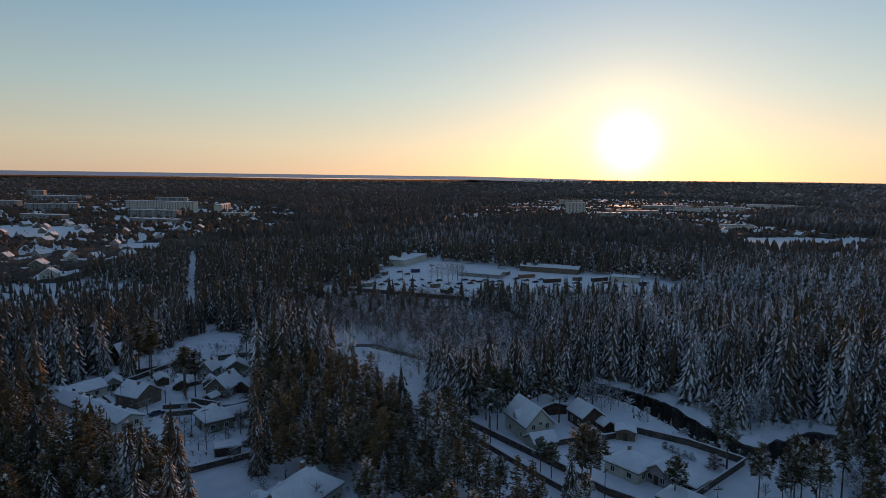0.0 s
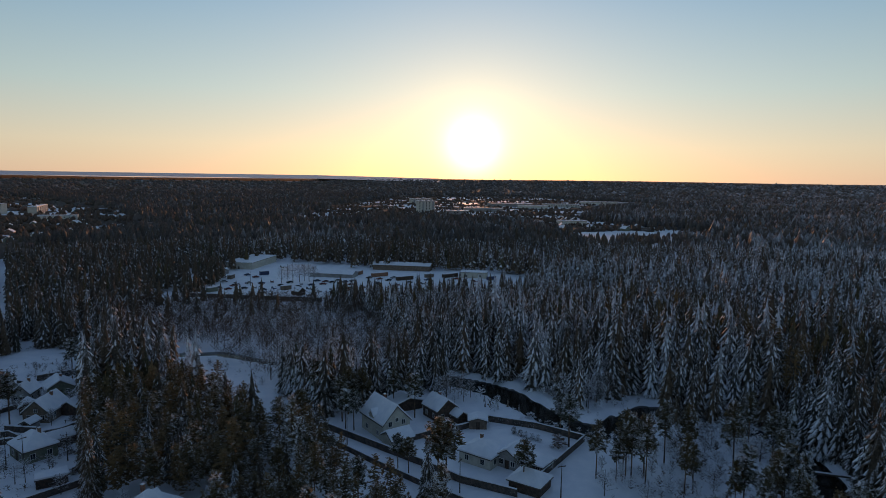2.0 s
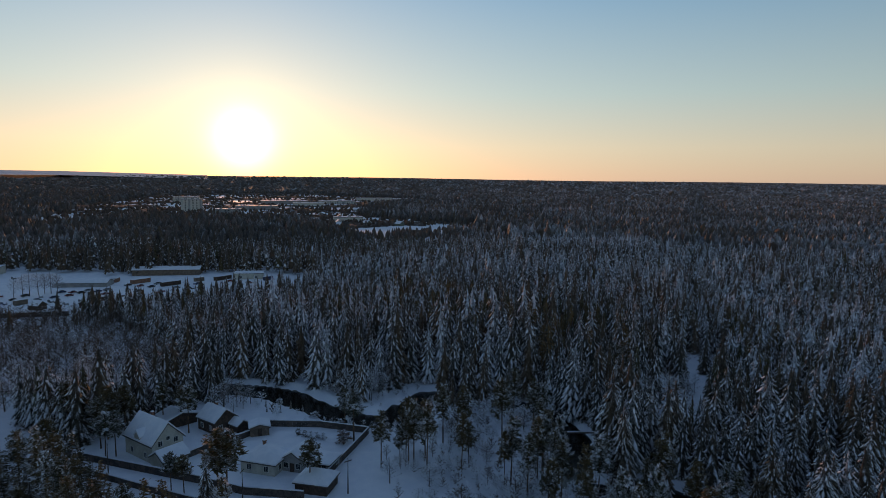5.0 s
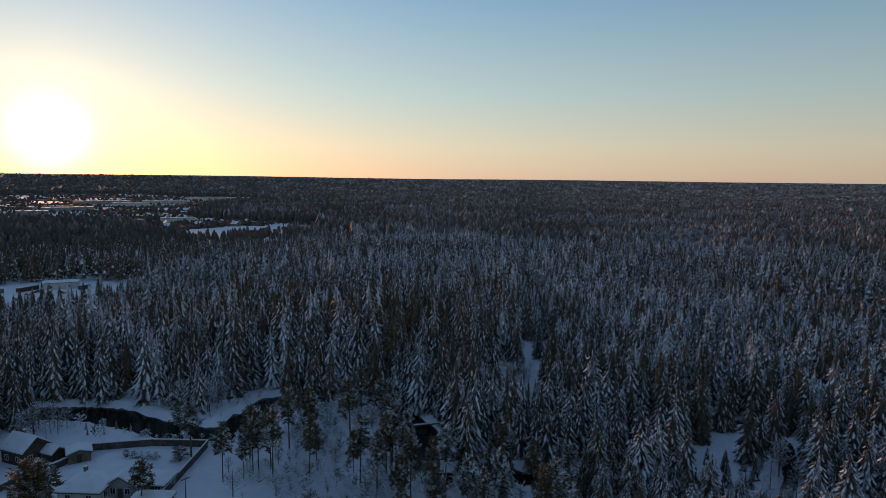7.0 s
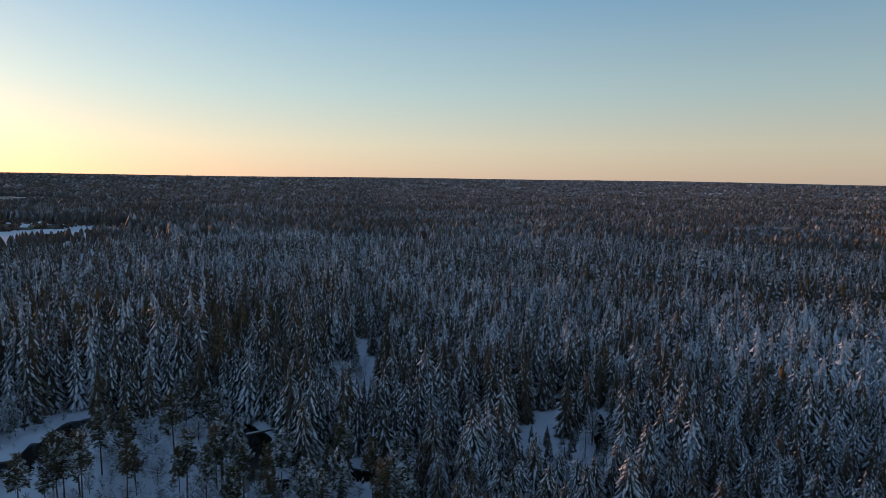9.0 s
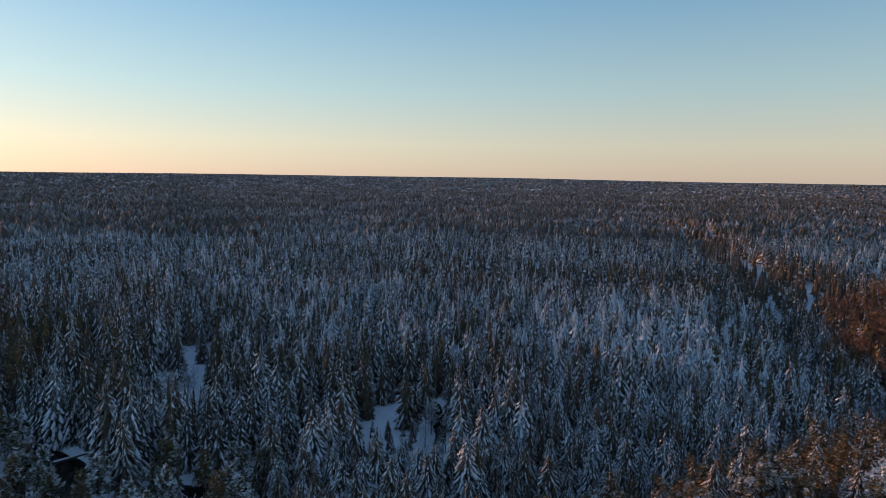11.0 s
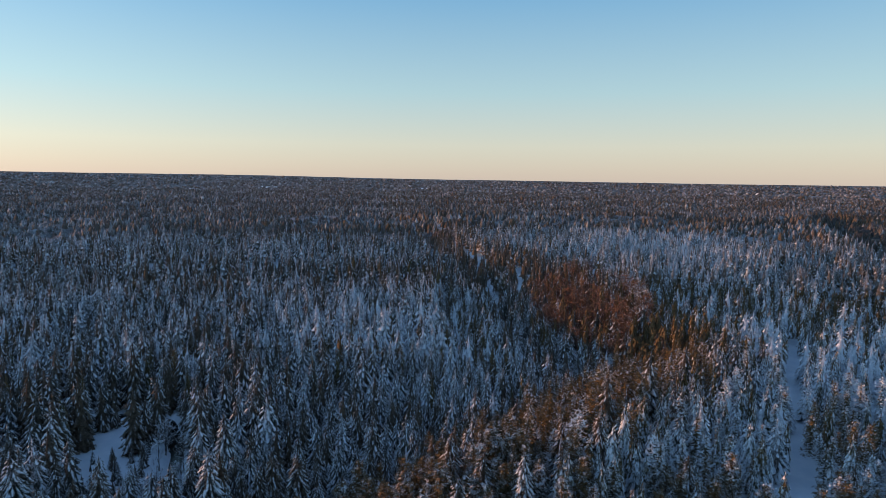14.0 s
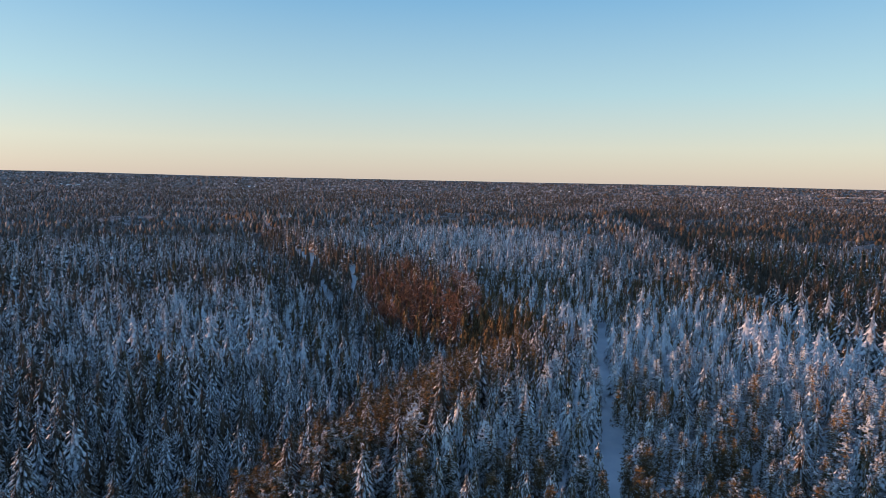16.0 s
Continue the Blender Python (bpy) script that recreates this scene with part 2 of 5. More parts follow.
def river_half(x, y):
    return np.where((x > 140) & (y < 44), 0.9, np.where((x > 140) & (y < 62), 1.6, np.where((x > 125) & (y > 52) & (x < 172), 0.7, np.where((x > 125) | (y < 62) | (x < 20), 2.3, np.where(x > 88, 2.6, 4.6))))) + 0.7 * wobble(x, y, 9, 4)


def land(x, y):
    """Height of the ground."""
    r = np.hypot(x, y)
    az = np.degrees(np.arctan2(x, y))
    far = np.clip((r - 2500) / 2350, 0, 1)
    ridge = 61 - 14 * np.clip((az - 85) / 30, 0, 1) + 2 * np.sin(az * 0.11) + 1.5 * np.sin(az * 0.23 + 1) + 4 * np.clip((az - 2) / 14, 0, 1) * np.clip((85 - az) / 50, 0, 1)
    z = ridge * far ** 1.4
    z = z + 0.25 * wobble(x, y, 14, 1) * np.clip(1 - r / 900, 0, 1) + 1.2 * wobble(x, y, 160, 2) * np.clip(r / 600, 0, 1) * np.clip((2600 - r) / 1000, 0, 1)
    # the pinewood stands on a low rise
    up = np.clip(dist_line(x, y, BROW) / 28, 0, 1) * inside(x, y, RISE) * np.clip((25 - y) / 50, 0, 1) * np.clip((1500 - r) / 700, 0, 1)
    z = z + 8.5 * up * up * (3 - 2 * up)
    d = dist_line(x, y, RIVER)
    dip = np.clip((river_half(x, y) + 2.2 - d) / 2.2, 0, 1)
    return z - 1.9 * dip * dip * (3 - 2 * dip)


def axis_steps(lo, hi, step, far):
    a = list(np.arange(lo, hi + step, step))
    s, v = step, a[-1]
    while v < far:
        s *= 1.12
        v += s
        a.append(v)
    s, v = step, a[0]
    while v > -far:
        s *= 1.12
        v -= s
        a.insert(0, v)
    return np.array(a)


gx, gy = axis_steps(-66, 184, 1.8, 5300), axis_steps(24, 256, 1.8, 5300)
GX, GY = np.meshgrid(gx, gy)
tagged(new("ground", mesh_np("ground", np.stack([GX, GY, land(GX, GY)], -1).reshape(-1, 3), grid_tris(len(gx), len(gy)), [SNOW], smooth=True)),
       "wide snow-covered ground rolling to the horizon", "ground", kind="structure")

# the river: a ribbon that lies in the cut of the ground
pts = np.array(RIVER, float)
tan = np.gradient(pts, axis=0)
tan /= np.linalg.norm(tan, axis=1)[:, None]
side = np.stack([-tan[:, 1], tan[:, 0]], 1)
lattice = np.concatenate([np.c_[pts + side * k, np.full(len(pts), -1.25)] for k in (-8.0, -4.0, 0.0, 4.0, 8.0)])
tagged(new("river", mesh_np("river", lattice, grid_tris(len(pts), 5), [WATER])), "dark open river winding between snowy banks", "river", kind="structure")

# frozen sea beyond the woods
az = np.radians(np.linspace(-60, 13, 60))
sink = 14 * np.clip((np.degrees(az) - 2) / 11, 0, 1)
rim = [np.stack([np.sin(az) * r, np.cos(az) * r, z - sink], 1) for r, z in ((4250, 62.0), (4600, 74.0), (4990, 88.0))]
tagged(new("sea", mesh_np("sea", np.concatenate(rim), grid_tris(60, 3), [ICE])), "pale frozen sea along the horizon", "sea", kind="structure")

# ---- trees ----
YARD = [(4, 168), (24, 179), (42, 183), (54, 184), (60, 178), (66, 160), (74, 144), (76, 141), (68, 126), (56, 110), (52, 74), (24, 74), (26, 112), (17, 140)]
MEADOW = [(76, 142), (92, 146), (110, 140), (117, 124), (108, 104), (92, 96), (98, 80), (112, 66), (100, 52), (72, 40), (52, 74), (57, 110), (69, 126)]
VILLAGE = [(-113, 168), (-113, 186), (-112, 206), (-106, 222), (-98, 262), (-76, 254), (-64, 214), (-55, 182), (-46, 150), (-38, 130), (-16, 126), (-11, 80), (-32, 78), (-46, 106), (-54, 124), (-71, 131), (-90, 141), (-108, 158)]
WORKS = [(-51, 368), (-40, 473), (-16, 520), (48, 458), (123, 432), (166, 384), (128, 345), (68, 340), (14, 335), (-59, 353)]
WORKS_FRONT = [(-60, 270), (-62, 352), (14, 336), (128, 346), (166, 380), (190, 330), (130, 240), (40, 250)]
LOT = [(-71, 333), (-56, 342), (-63, 377), (-76, 379)]
BRUSH = [(-78, 290), (-74, 335), (15, 338), (34, 300), (45, 215), (14, 186), (-4, 196), (-52, 250)]
BANK = [(-48, 246), (-37, 212), (-25, 190), (-12, 167), (-4, 150), (2, 147), (8, 156), (2, 176), (-4, 192), (-14, 212), (-28, 234)]
DARK_PINES = [(20, -136), (93, -193), (139, -231), (196, -274), (275, -334), (447, -462), (816, -747), (1000, -887), (700, -1400), (0, -700), (0, -150)]
BIRCHES = [(122, 92), (143, 90), (179, 115), (214, 128), (210, 147), (169, 130), (137, 113)]
WOOD_EDGE = [(-135, 160), (-60, 135), (-36, 78), (-120, 78)]
LANE_PINES = [(-12, 78), (-12, 150), (6, 152), (24, 118), (26, 72)]
RIVERSIDE = [(60, 200), (90, 158), (130, 145), (170, 190), (150, 260), (70, 270)]
PATCH = [(163, 55.5), (170, 50.5), (179, 53), (185, 47), (176, 41), (167, 41), (155, 41), (147, 48)]
OPEN_FRONT = [(122, 32), (153, 36), (153, 56), (127, 47)]
FORE = [(84, 20), (122, 31), (127, 47), (88, 36)]
LOW_FRONT = [(-190, 245), (-148, 285), (-165, 370), (-225, 380), (-330, 350), (-270, 250)]
TOWN_FRONT = [(180, 420), (340, 400), (480, 600), (470, 650), (290, 610), (150, 700), (60, 620)]
TRACK = [(-112, 273), (-156, 386), (-213, 530), (-283, 716)]
RUSSET = [(242, -92), (203, -89), (184, -96), (205, -120), (264, -146), (335, -160), (384, -148), (347, -114)]
DAMP = [(152, 37), (143, 38), (116, 31.5), (120, 23.5), (146, 27.5), (164, 33)]
DRY_STAND = [(63.8, -60.4), (98.0, -87.7), (122.8, -118.5), (92.2, -119.5), (65.5, -104.7), (50.1, -90.4)]
MASS = [(-56, 193), (-40, 131), (-27, 101), (4, 100), (0, 124), (-6, 150), (-13, 168), (-25, 190), (-38, 210)]
LANE_SIDE = [(10, 119), (26, 115), (21, 140), (8, 153)]
SEAM = [(49, 70), (62, 70), (62, 108), (74, 124), (80, 142), (72, 146), (64, 130), (49, 114)]
# valley bottom of bare trees; laden() thins their snow to paint its shadow
HOLLOW = [(410, -98), (330, -98), (246, -88), (205, -84), (180, -88), (168, -74), (186, -66), (230, -70), (300, -84), (400, -88)]
PINEWOOD = [(60, 20), (99, 6), (111, -7), (127, -24.5), (144, -49), (160, -72.5), (177, -95), (202, -91), (246, -94), (320, -107), (410, -105), (478, -91), (586, -100), (620, -420), (420, -430), (275, -322), (196, -262), (139, -219), (60, -160), (20, -60)]
LEFT_TOWN = [(-225, 370), (-235, 480), (-245, 600), (-180, 800), (-190, 900), (-350, 1350), (-700, 2000), (-1500, 2200), (-1300, 1300), (-700, 800), (-330, 350)]
RIGHT_TOWN = [(0, 850), (30, 1150), (100, 1500), (400, 2300), (900, 2300), (1050, 1600), (700, 1350), (480, 1000), (520, 700), (470, 640), (290, 610), (330, 850), (150, 1050)]
SNOWFIELD = [(299, 643), (306, 609), (459, 671), (490, 720), (440, 735), (363, 746)]
TOWN_FIELD = [(-446, 625), (-376, 648), (-441, 775), (-508, 783), (-540, 755)]
# apartment blocks and halls of the town: x, y, turn, length, depth, height, storeys
BLOCKS = [(-540, 1204, -14, 150, 14, 17, 5), (-408, 1160, 100, 95, 13, 15, 5), (-395, 862, -15, 75, 14, 6, 1), (-460, 1000, -10, 85, 14, 11, 3),
          (-575, 905, -12, 70, 15, 8, 2), (-710, 1140, 20, 85, 13, 12, 4), (-880, 1250, -8, 85, 13, 12, 4), (-1000, 1650, -5, 150, 26, 10, 2),
          (-1150, 1780, 8, 45, 18, 20, 6), (-640, 1480, 12, 70, 14, 15, 5), (-330, 1010, 5, 50, 13, 7, 2), (255, 1230, 5, 34, 16, 22, 7),
          (298, 1142, -8, 42, 16, 8, 2), (382, 1251, -10, 80, 20, 7, 1), (526, 1500, -12, 110, 24, 8, 1), (549, 1400, -8, 70, 18, 7, 1),
          (651, 1470, -14, 90, 20, 8, 2), (849, 1650, -16, 110, 24, 8, 1), (914, 1600, -16, 60, 20, 7, 1), (330, 1650, 6, 60, 16, 14, 4),
          (338, 883, -10, 46, 14, 6, 1), (414, 893, -14, 44, 15, 6, 1)]
# small houses of the town: x, y, turn
COTTAGES = [(-327, 466, 10), (-313, 486, -20), (-279, 430, 15), (-281, 470, 40), (-264, 474, -15), (-466, 659, 20), (-430, 640, -30), (-398, 636, 12), (-401, 702, 50),
            (-350, 690, 15), (-335, 710, -25), (-310, 735, 30), (-267, 682, 12), (-255, 719, -40), (-300, 770, 10), (-240, 770, 25), (-219, 858, 10), (-276, 905, -15),
            (-189, 812, 35), (-205, 830, -10), (-330, 850, 20), (-470, 740, 15), (-520, 780, -20), (35, 1096, 10), (42, 880, 30), (65, 898, -20), (20, 960, 10), (14, 1016, -35),
            (146, 1247, 15), (90, 1000, 20), (452, 1016, 10), (430, 960, -25), (399, 799, 20), (370, 830, -15), (440, 850, 35), (350, 780, 10), (470, 800, -20), (430, 760, 15)]
more = random.Random(5)
while len(COTTAGES) < 84:
    far_r, bear = more.uniform(430, 1500), radians(more.choice((more.uniform(-36, -13), more.uniform(-36, -13), more.uniform(3, 26))))
    q = (math.sin(bear) * far_r, math.cos(bear) * far_r)
    if inside(np.array(q[0]), np.array(q[1]), LEFT_TOWN if bear < 0 else RIGHT_TOWN) and min(math.hypot(q[0] - c[0], q[1] - c[1]) for c in COTTAGES) > 26 and min(math.hypot(q[0] - c[0], q[1] - c[1]) for c in BLOCKS) > 80:
        COTTAGES.append((*q, more.uniform(-45, 45)))
FARMS = [(math.sin(radians(a)) * r, math.cos(radians(a)) * r, t) for a, r, t in ((125.0, 3180, 10), (125.5, 3240, 60), (126.0, 3170, -20), (126.6, 3210, 30), (127.2, 3260, 5), (124.3, 3120, 40), (127.9, 3190, 75), (86.0, 2980, 15), (86.6, 3020, 60), (85.4, 3040, -10), (99.5, 3100, 20), (100.1, 3060, -30), (123.4, 3260, 0))]
TOWN = [(q[0], q[1], 34) for q in FARMS] + [(math.sin(radians(150)) * 3300, math.cos(radians(150)) * 3300, 110), (math.sin(radians(80)) * 3150, math.cos(radians(80)) * 3150, 80)] + [(q[0], q[1], 9 + q[3] * 0.5) for q in BLOCKS] + [(q[0], q[1], 13) for q in COTTAGES] + [(-430, 665, 42), (-275, 575, 32)]


def conifer(seed, boughs, fine, low=0.06, blunt=0.56, droop=0.95, reach=0.158, spread=0.24, bald=0.0):
    """A conifer one high: drooping, snow-ridged boughs in a loose spiral round a dark heart. Vertices, triangles, snow."""
    rng = np.random.default_rng(seed)
    v, t, s = [], [], []
    wide = spread * (230 / boughs) ** 0.3
    for i in range(boughs):
        h = 1 - (1 - low) * (1 - (i + rng.uniform()) / (boughs + 1)) ** 0.66
        f = (h - low) / (1 - low)
        full = reach * (1 - f) ** blunt * min(1.0, 0.72 + 1.6 * f) + 0.008
        a = i * 2.39996 + rng.uniform(-0.4, 0.4)
        r = full * rng.uniform(0.72, 1.18)
        d, q = np.array([math.cos(a), math.sin(a), 0]), np.array([-math.sin(a), math.cos(a), 0])
        w = r * wide * rng.uniform(0.75, 1.3) + 0.004
        drop = r * droop * rng.uniform(0.7, 1.25)
        b = len(v)
        inner = rng.uniform(0.3, 0.55)
        root, tip = d * r * inner + [0, 0, h - drop * inner * 0.45], d * r + [0, 0, h - drop]
        mid = d * r * (0.4 + 0.6 * inner) + [0, 0, h - drop * (0.3 + 0.4 * inner)]
        under = np.array([0, 0, w * 0.8 + drop * 0.16])
        sn = rng.uniform(0.4, 1.0) - bald * max(0.0, f - 0.45) * rng.uniform(0.5, 1.5)
        if fine:
            v += [root, mid, tip, mid + q * w - under, mid - q * w - under]
            t += [(b, b + 3, b + 1), (b, b + 1, b + 4), (b + 1, b + 3, b + 2), (b + 1, b + 2, b + 4)]
            s += [sn * 0.4, sn, sn * 0.85, -0.1, -0.1]
        else:
            v += [root, tip, mid + q * w - under, mid - q * w - under]
            t += [(b, b + 2, b + 1), (b, b + 1, b + 3)]
            s += [sn * 0.7, sn, -0.1, -0.1]
    # the dense dark heart of the crown, and the leading shoot
    b = len(v)
    v.append(np.array([0, 0, 0.97]))
    s.append(0.3)
    for k in range(5):
        a, q = 1.2566 * k, 0.62 * reach * rng.uniform(0.8, 1.15)
        v.append(np.array([q * math.cos(a), q * math.sin(a), low * 0.8]))
        s.append(-0.15)
        t.append((b, b + 1 + k, b + 1 + (k + 1) % 5))
    if fine:
        b = len(v)
        v += [np.array(p) for p in ((0, 0, 1.0), (0.01, 0, 0.93), (-0.006, 0.009, 0.93), (-0.006, -0.009, 0.93))]
        t += [(b, b + 1, b + 2), (b, b + 2, b + 3), (b, b + 3, b + 1)]
        s += [0.5, 0.2, 0.2, 0.2]
    return np.array(v), np.array(t), np.array(s)


def laden_pine(seed, boughs, fine, low=0.12):
    """A pine bowed under snow: a blunt column of hanging boughs, barer at the top."""
    return conifer(seed, boughs, fine, low, 0.46, 1.15, 0.15, 0.34, 0.75)


def cone_tree(seed, sides):
    """A plain far conifer: a ragged, blunt cone."""
    rng = np.random.default_rng(seed)
    v, t, s = [(0, 0, 1.0)], [], [rng.uniform(0.1, 0.6)]
    for ring, (h, r) in enumerate(((0.74, 0.085), (0.14, 0.17))):
        for k in range(sides):
            q, a = r * rng.uniform(0.7, 1.25), 6.283 * (k + 0.5 * ring + rng.uniform(-0.2, 0.2)) / sides
            v.append((q * math.cos(a), q * math.sin(a), h + rng.uniform(-0.08, 0.08)))
            s.append(rng.uniform(-0.1, 0.6) if ring == 0 else rng.uniform(-0.35, 0.25))
    for k in range(sides):
        n = (k + 1) % sides
        t += [(0, 1 + k, 1 + n), (1 + k, 1 + sides + k, 1 + n), (1 + n, 1 + sides + k, 1 + sides + n)]
    return np.array(v, float), np.array(t), np.array(s)


def round_tree(seed):
    """A far broadleaf or garden tree: a ragged, tapering clump."""
    rng = np.random.default_rng(seed)
    v, t, s = [(0, 0, 1.0), (0, 0, 0.08)], [], [0.1, -0.2]
    for ring, (h, r) in enumerate(((0.42, 0.25), (0.78, 0.17))):
        for k in range(6):
            q, a = r * rng.uniform(0.6, 1.3), 1.047 * (k + 0.5 * ring)
            v.append((q * math.cos(a), q * math.sin(a), h + rng.uniform(-0.14, 0.16)))
            s.append(rng.uniform(-0.3, 0.2))
    for k in range(6):
        n = (k + 1) % 6
        t += [(1, 2 + n, 2 + k), (2 + k, 2 + n, 8 + k), (2 + n, 8 + n, 8 + k), (0, 8 + k, 8 + n)]
    return np.array(v, float), np.array(t), np.array(s)


def pine(seed, clumps, sides, low=0.45):
    """A pine's crown: boughs that end in ragged sprays of needles, with snow lying on them."""
    rng = np.random.default_rng(seed)
    v, t, s = [], [], []
    for i in range(clumps):
        h = low + (0.98 - low) * ((i + rng.uniform(0, 1)) / clumps) ** 0.9
        f = (h - low) / (1 - low)
        reach = 0.15 * math.sin(min(1, 0.28 + f * 0.72) * math.pi) ** 0.7 * (1 if f < 0.6 else 1.1 - 0.25 * (f - 0.6)) + 0.015
        a = i * 2.4 + rng.uniform(-0.6, 0.6)
        r = reach * rng.uniform(0.25, 1.05)
        c = np.array([r * math.cos(a), r * math.sin(a), h - r * 0.2])
        size = (0.045 + 0.03 * (1 - f)) * rng.uniform(0.7, 1.3) * (0.72 if clumps > 60 else 1.0)
        load = rng.uniform(0.25, 0.95)
        for k in range(sides):
            th = a + rng.normal(0, 1.1)
            up = rng.uniform(-0.55, 0.75)
            d = np.array([math.cos(th), math.sin(th), up])
            q = np.array([-math.sin(th), math.cos(th), rng.uniform(-0.4, 0.4)]) * size * rng.uniform(0.28, 0.5)
            st = c + rng.normal(0, 0.25, 3) * size
            b = len(v)
            v += [st + q, st - q, st + d * size * rng.uniform(0.8, 1.4)]
            s += [load * rng.uniform(0.5, 1.1), load * rng.uniform(0.4, 1.0), load * 0.5 + 0.15 * (up > 0.2)]
            t.append((b, b + 1, b + 2))
        b = len(v)
        v += [np.array([0, 0, h - 0.02]), np.array([0, 0, h + 0.004]), c]
        s += [0, 0, 0.3]
        t.append((b, b + 1, b + 2))
    return np.array(v), np.array(t), np.array(s)


def leafless(seed, limbs, twigs, thick=1.0):
    """A bare, rimed broadleaf crown: thin limbs that rise and spread, and twigs along them."""
    rng = np.random.default_rng(seed)
    v, t, s = [], [], []

    def sliver(a, b, w, sn):
        d = b - a
        q = np.cross(d, rng.normal(size=3))
        q = q / (np.linalg.norm(q) + 1e-9) * w * thick
        i = len(v)
        v.extend([a - q, a + q, b])
        t.append((i, i + 1, i + 2))
        s.extend([sn * 0.5, sn * 0.5, sn])

    for i in range(limbs):
        h = 0.2 + 0.6 * (i + rng.uniform()) / limbs
        a = i * 2.4 + rng.uniform(-0.4, 0.4)
        ln = 0.3 * (1.1 - h) + 0.08
        base = np.array([0, 0, h])
        end = base + np.array([math.cos(a) * ln * 0.75, math.sin(a) * ln * 0.75, ln * rng.uniform(0.5, 1.0)])
        sliver(base, end, 0.006, 0.3)
        for k in range(twigs):
            p = base + (end - base) * rng.uniform(0.25, 1.0)
            e = p + rng.normal(size=3) * [0.055, 0.055, 0.04] + [0, 0, 0.025]
            sliver(p, e, 0.007, rng.uniform(0.2, 0.8))
    sliver(np.array([0, 0, 0.5]), np.array([0.01, 0, 1.0]), 0.008, 0.4)
    return np.array(v), np.array(t), np.array(s)


def laden(x, y):
    """How much more, or less, snow the trees hold from place to place, with shade and haze put in as snow."""
    brow = np.clip((dist_line(x, y, BROW) - 16) / 32, 0, 1)
    far = np.clip((np.hypot(x, y) - 230) / 170, 0, 1)
    # the DARK_PINES edge along POWER loses snow to paint its shaded wall
    deep = inside(x, y, PINEWOOD) * (-0.24 + 0.58 * brow * (1 - 0.35 * far)) - 0.1 * inside(x, y, MASS) - 0.2 * inside(x, y, DRY_STAND) - 0.25 * inside(x, y, HOLLOW) - 0.12 * inside(x, y, DARK_PINES) - 0.4 * inside(x, y, DARK_PINES) * (dist_line(x, y, POWER) < 30)
    # thinner snow toward the sun's bearing paints the shaded sides of backlit trees
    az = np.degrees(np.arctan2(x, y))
    # the far rises in snow stand for haze and glare
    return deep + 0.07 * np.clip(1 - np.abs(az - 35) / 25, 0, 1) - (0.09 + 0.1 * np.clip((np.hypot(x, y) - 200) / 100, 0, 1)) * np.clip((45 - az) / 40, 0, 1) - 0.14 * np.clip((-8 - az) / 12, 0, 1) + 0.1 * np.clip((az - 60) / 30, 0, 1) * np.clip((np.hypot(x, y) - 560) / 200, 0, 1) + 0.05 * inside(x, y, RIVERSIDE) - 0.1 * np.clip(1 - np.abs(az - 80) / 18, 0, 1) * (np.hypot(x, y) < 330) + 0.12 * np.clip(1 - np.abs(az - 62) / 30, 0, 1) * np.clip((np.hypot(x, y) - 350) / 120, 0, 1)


def scatter(templates, rows, name, material, label, category, rng, less=0.0):
    """One object of many trees: rows of x, y, height, width."""
    vs, ts, ss, tt, base = [], [], [], [], 0
    which = rng.integers(0, len(templates), len(rows))
    for w, (v, t, s) in enumerate(templates):
        r = rows[which == w]
        if not len(r):
            continue
        a = rng.uniform(0, 6.283, len(r))
        c, sn = np.cos(a)[:, None], np.sin(a)[:, None]
        k = (r[:, 2] * r[:, 3])[:, None]
        lean = rng.normal(0, 0.02, (len(r), 2))
        z = v[:, 2] * r[:, 2:3]
        x = (v[:, 0] * c - v[:, 1] * sn) * k + r[:, 0:1] + lean[:, 0:1] * z
        y = (v[:, 0] * sn + v[:, 1] * c) * k + r[:, 1:2] + lean[:, 1:2] * z
        vs.append(np.stack([x, y, z + land(r[:, 0], r[:, 1])[:, None] - 0.2], -1).reshape(-1, 3))
        ts.append((t[None] + (np.arange(len(r)) * len(v))[:, None, None]).reshape(-1, 3) + base)
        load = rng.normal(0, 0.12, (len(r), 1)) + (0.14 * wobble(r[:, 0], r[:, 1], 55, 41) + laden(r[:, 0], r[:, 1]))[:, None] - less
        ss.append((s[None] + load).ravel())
        tt.append(np.repeat((rng.uniform(0, 0.7, len(r)) + 0.3 * (0.5 + 0.5 * wobble(r[:, 0], r[:, 1], 80, 43))).clip(0, 0.99), len(v)))
        base += len(r) * len(v)
    me = mesh_np(name, np.concatenate(vs), np.concatenate(ts), [material], np.concatenate(ss), np.concatenate(tt))
    return tagged(new(name, me), label, category, kind="stuff")


def seeds(r0, r1, step, az0, az1, rng):
    """Jittered places between two distances and two bearings."""
    a = np.arange(-r1, r1, step)
    x, y = [q.ravel() + rng.uniform(-0.48, 0.48, q.size) * step for q in np.meshgrid(a, a)]
    r, b = np.hypot(x, y), np.degrees(np.arctan2(x, y))
    k = (r >= r0) & (r < r1) & (b > az0) & (b < az1)
    return x[k], y[k]


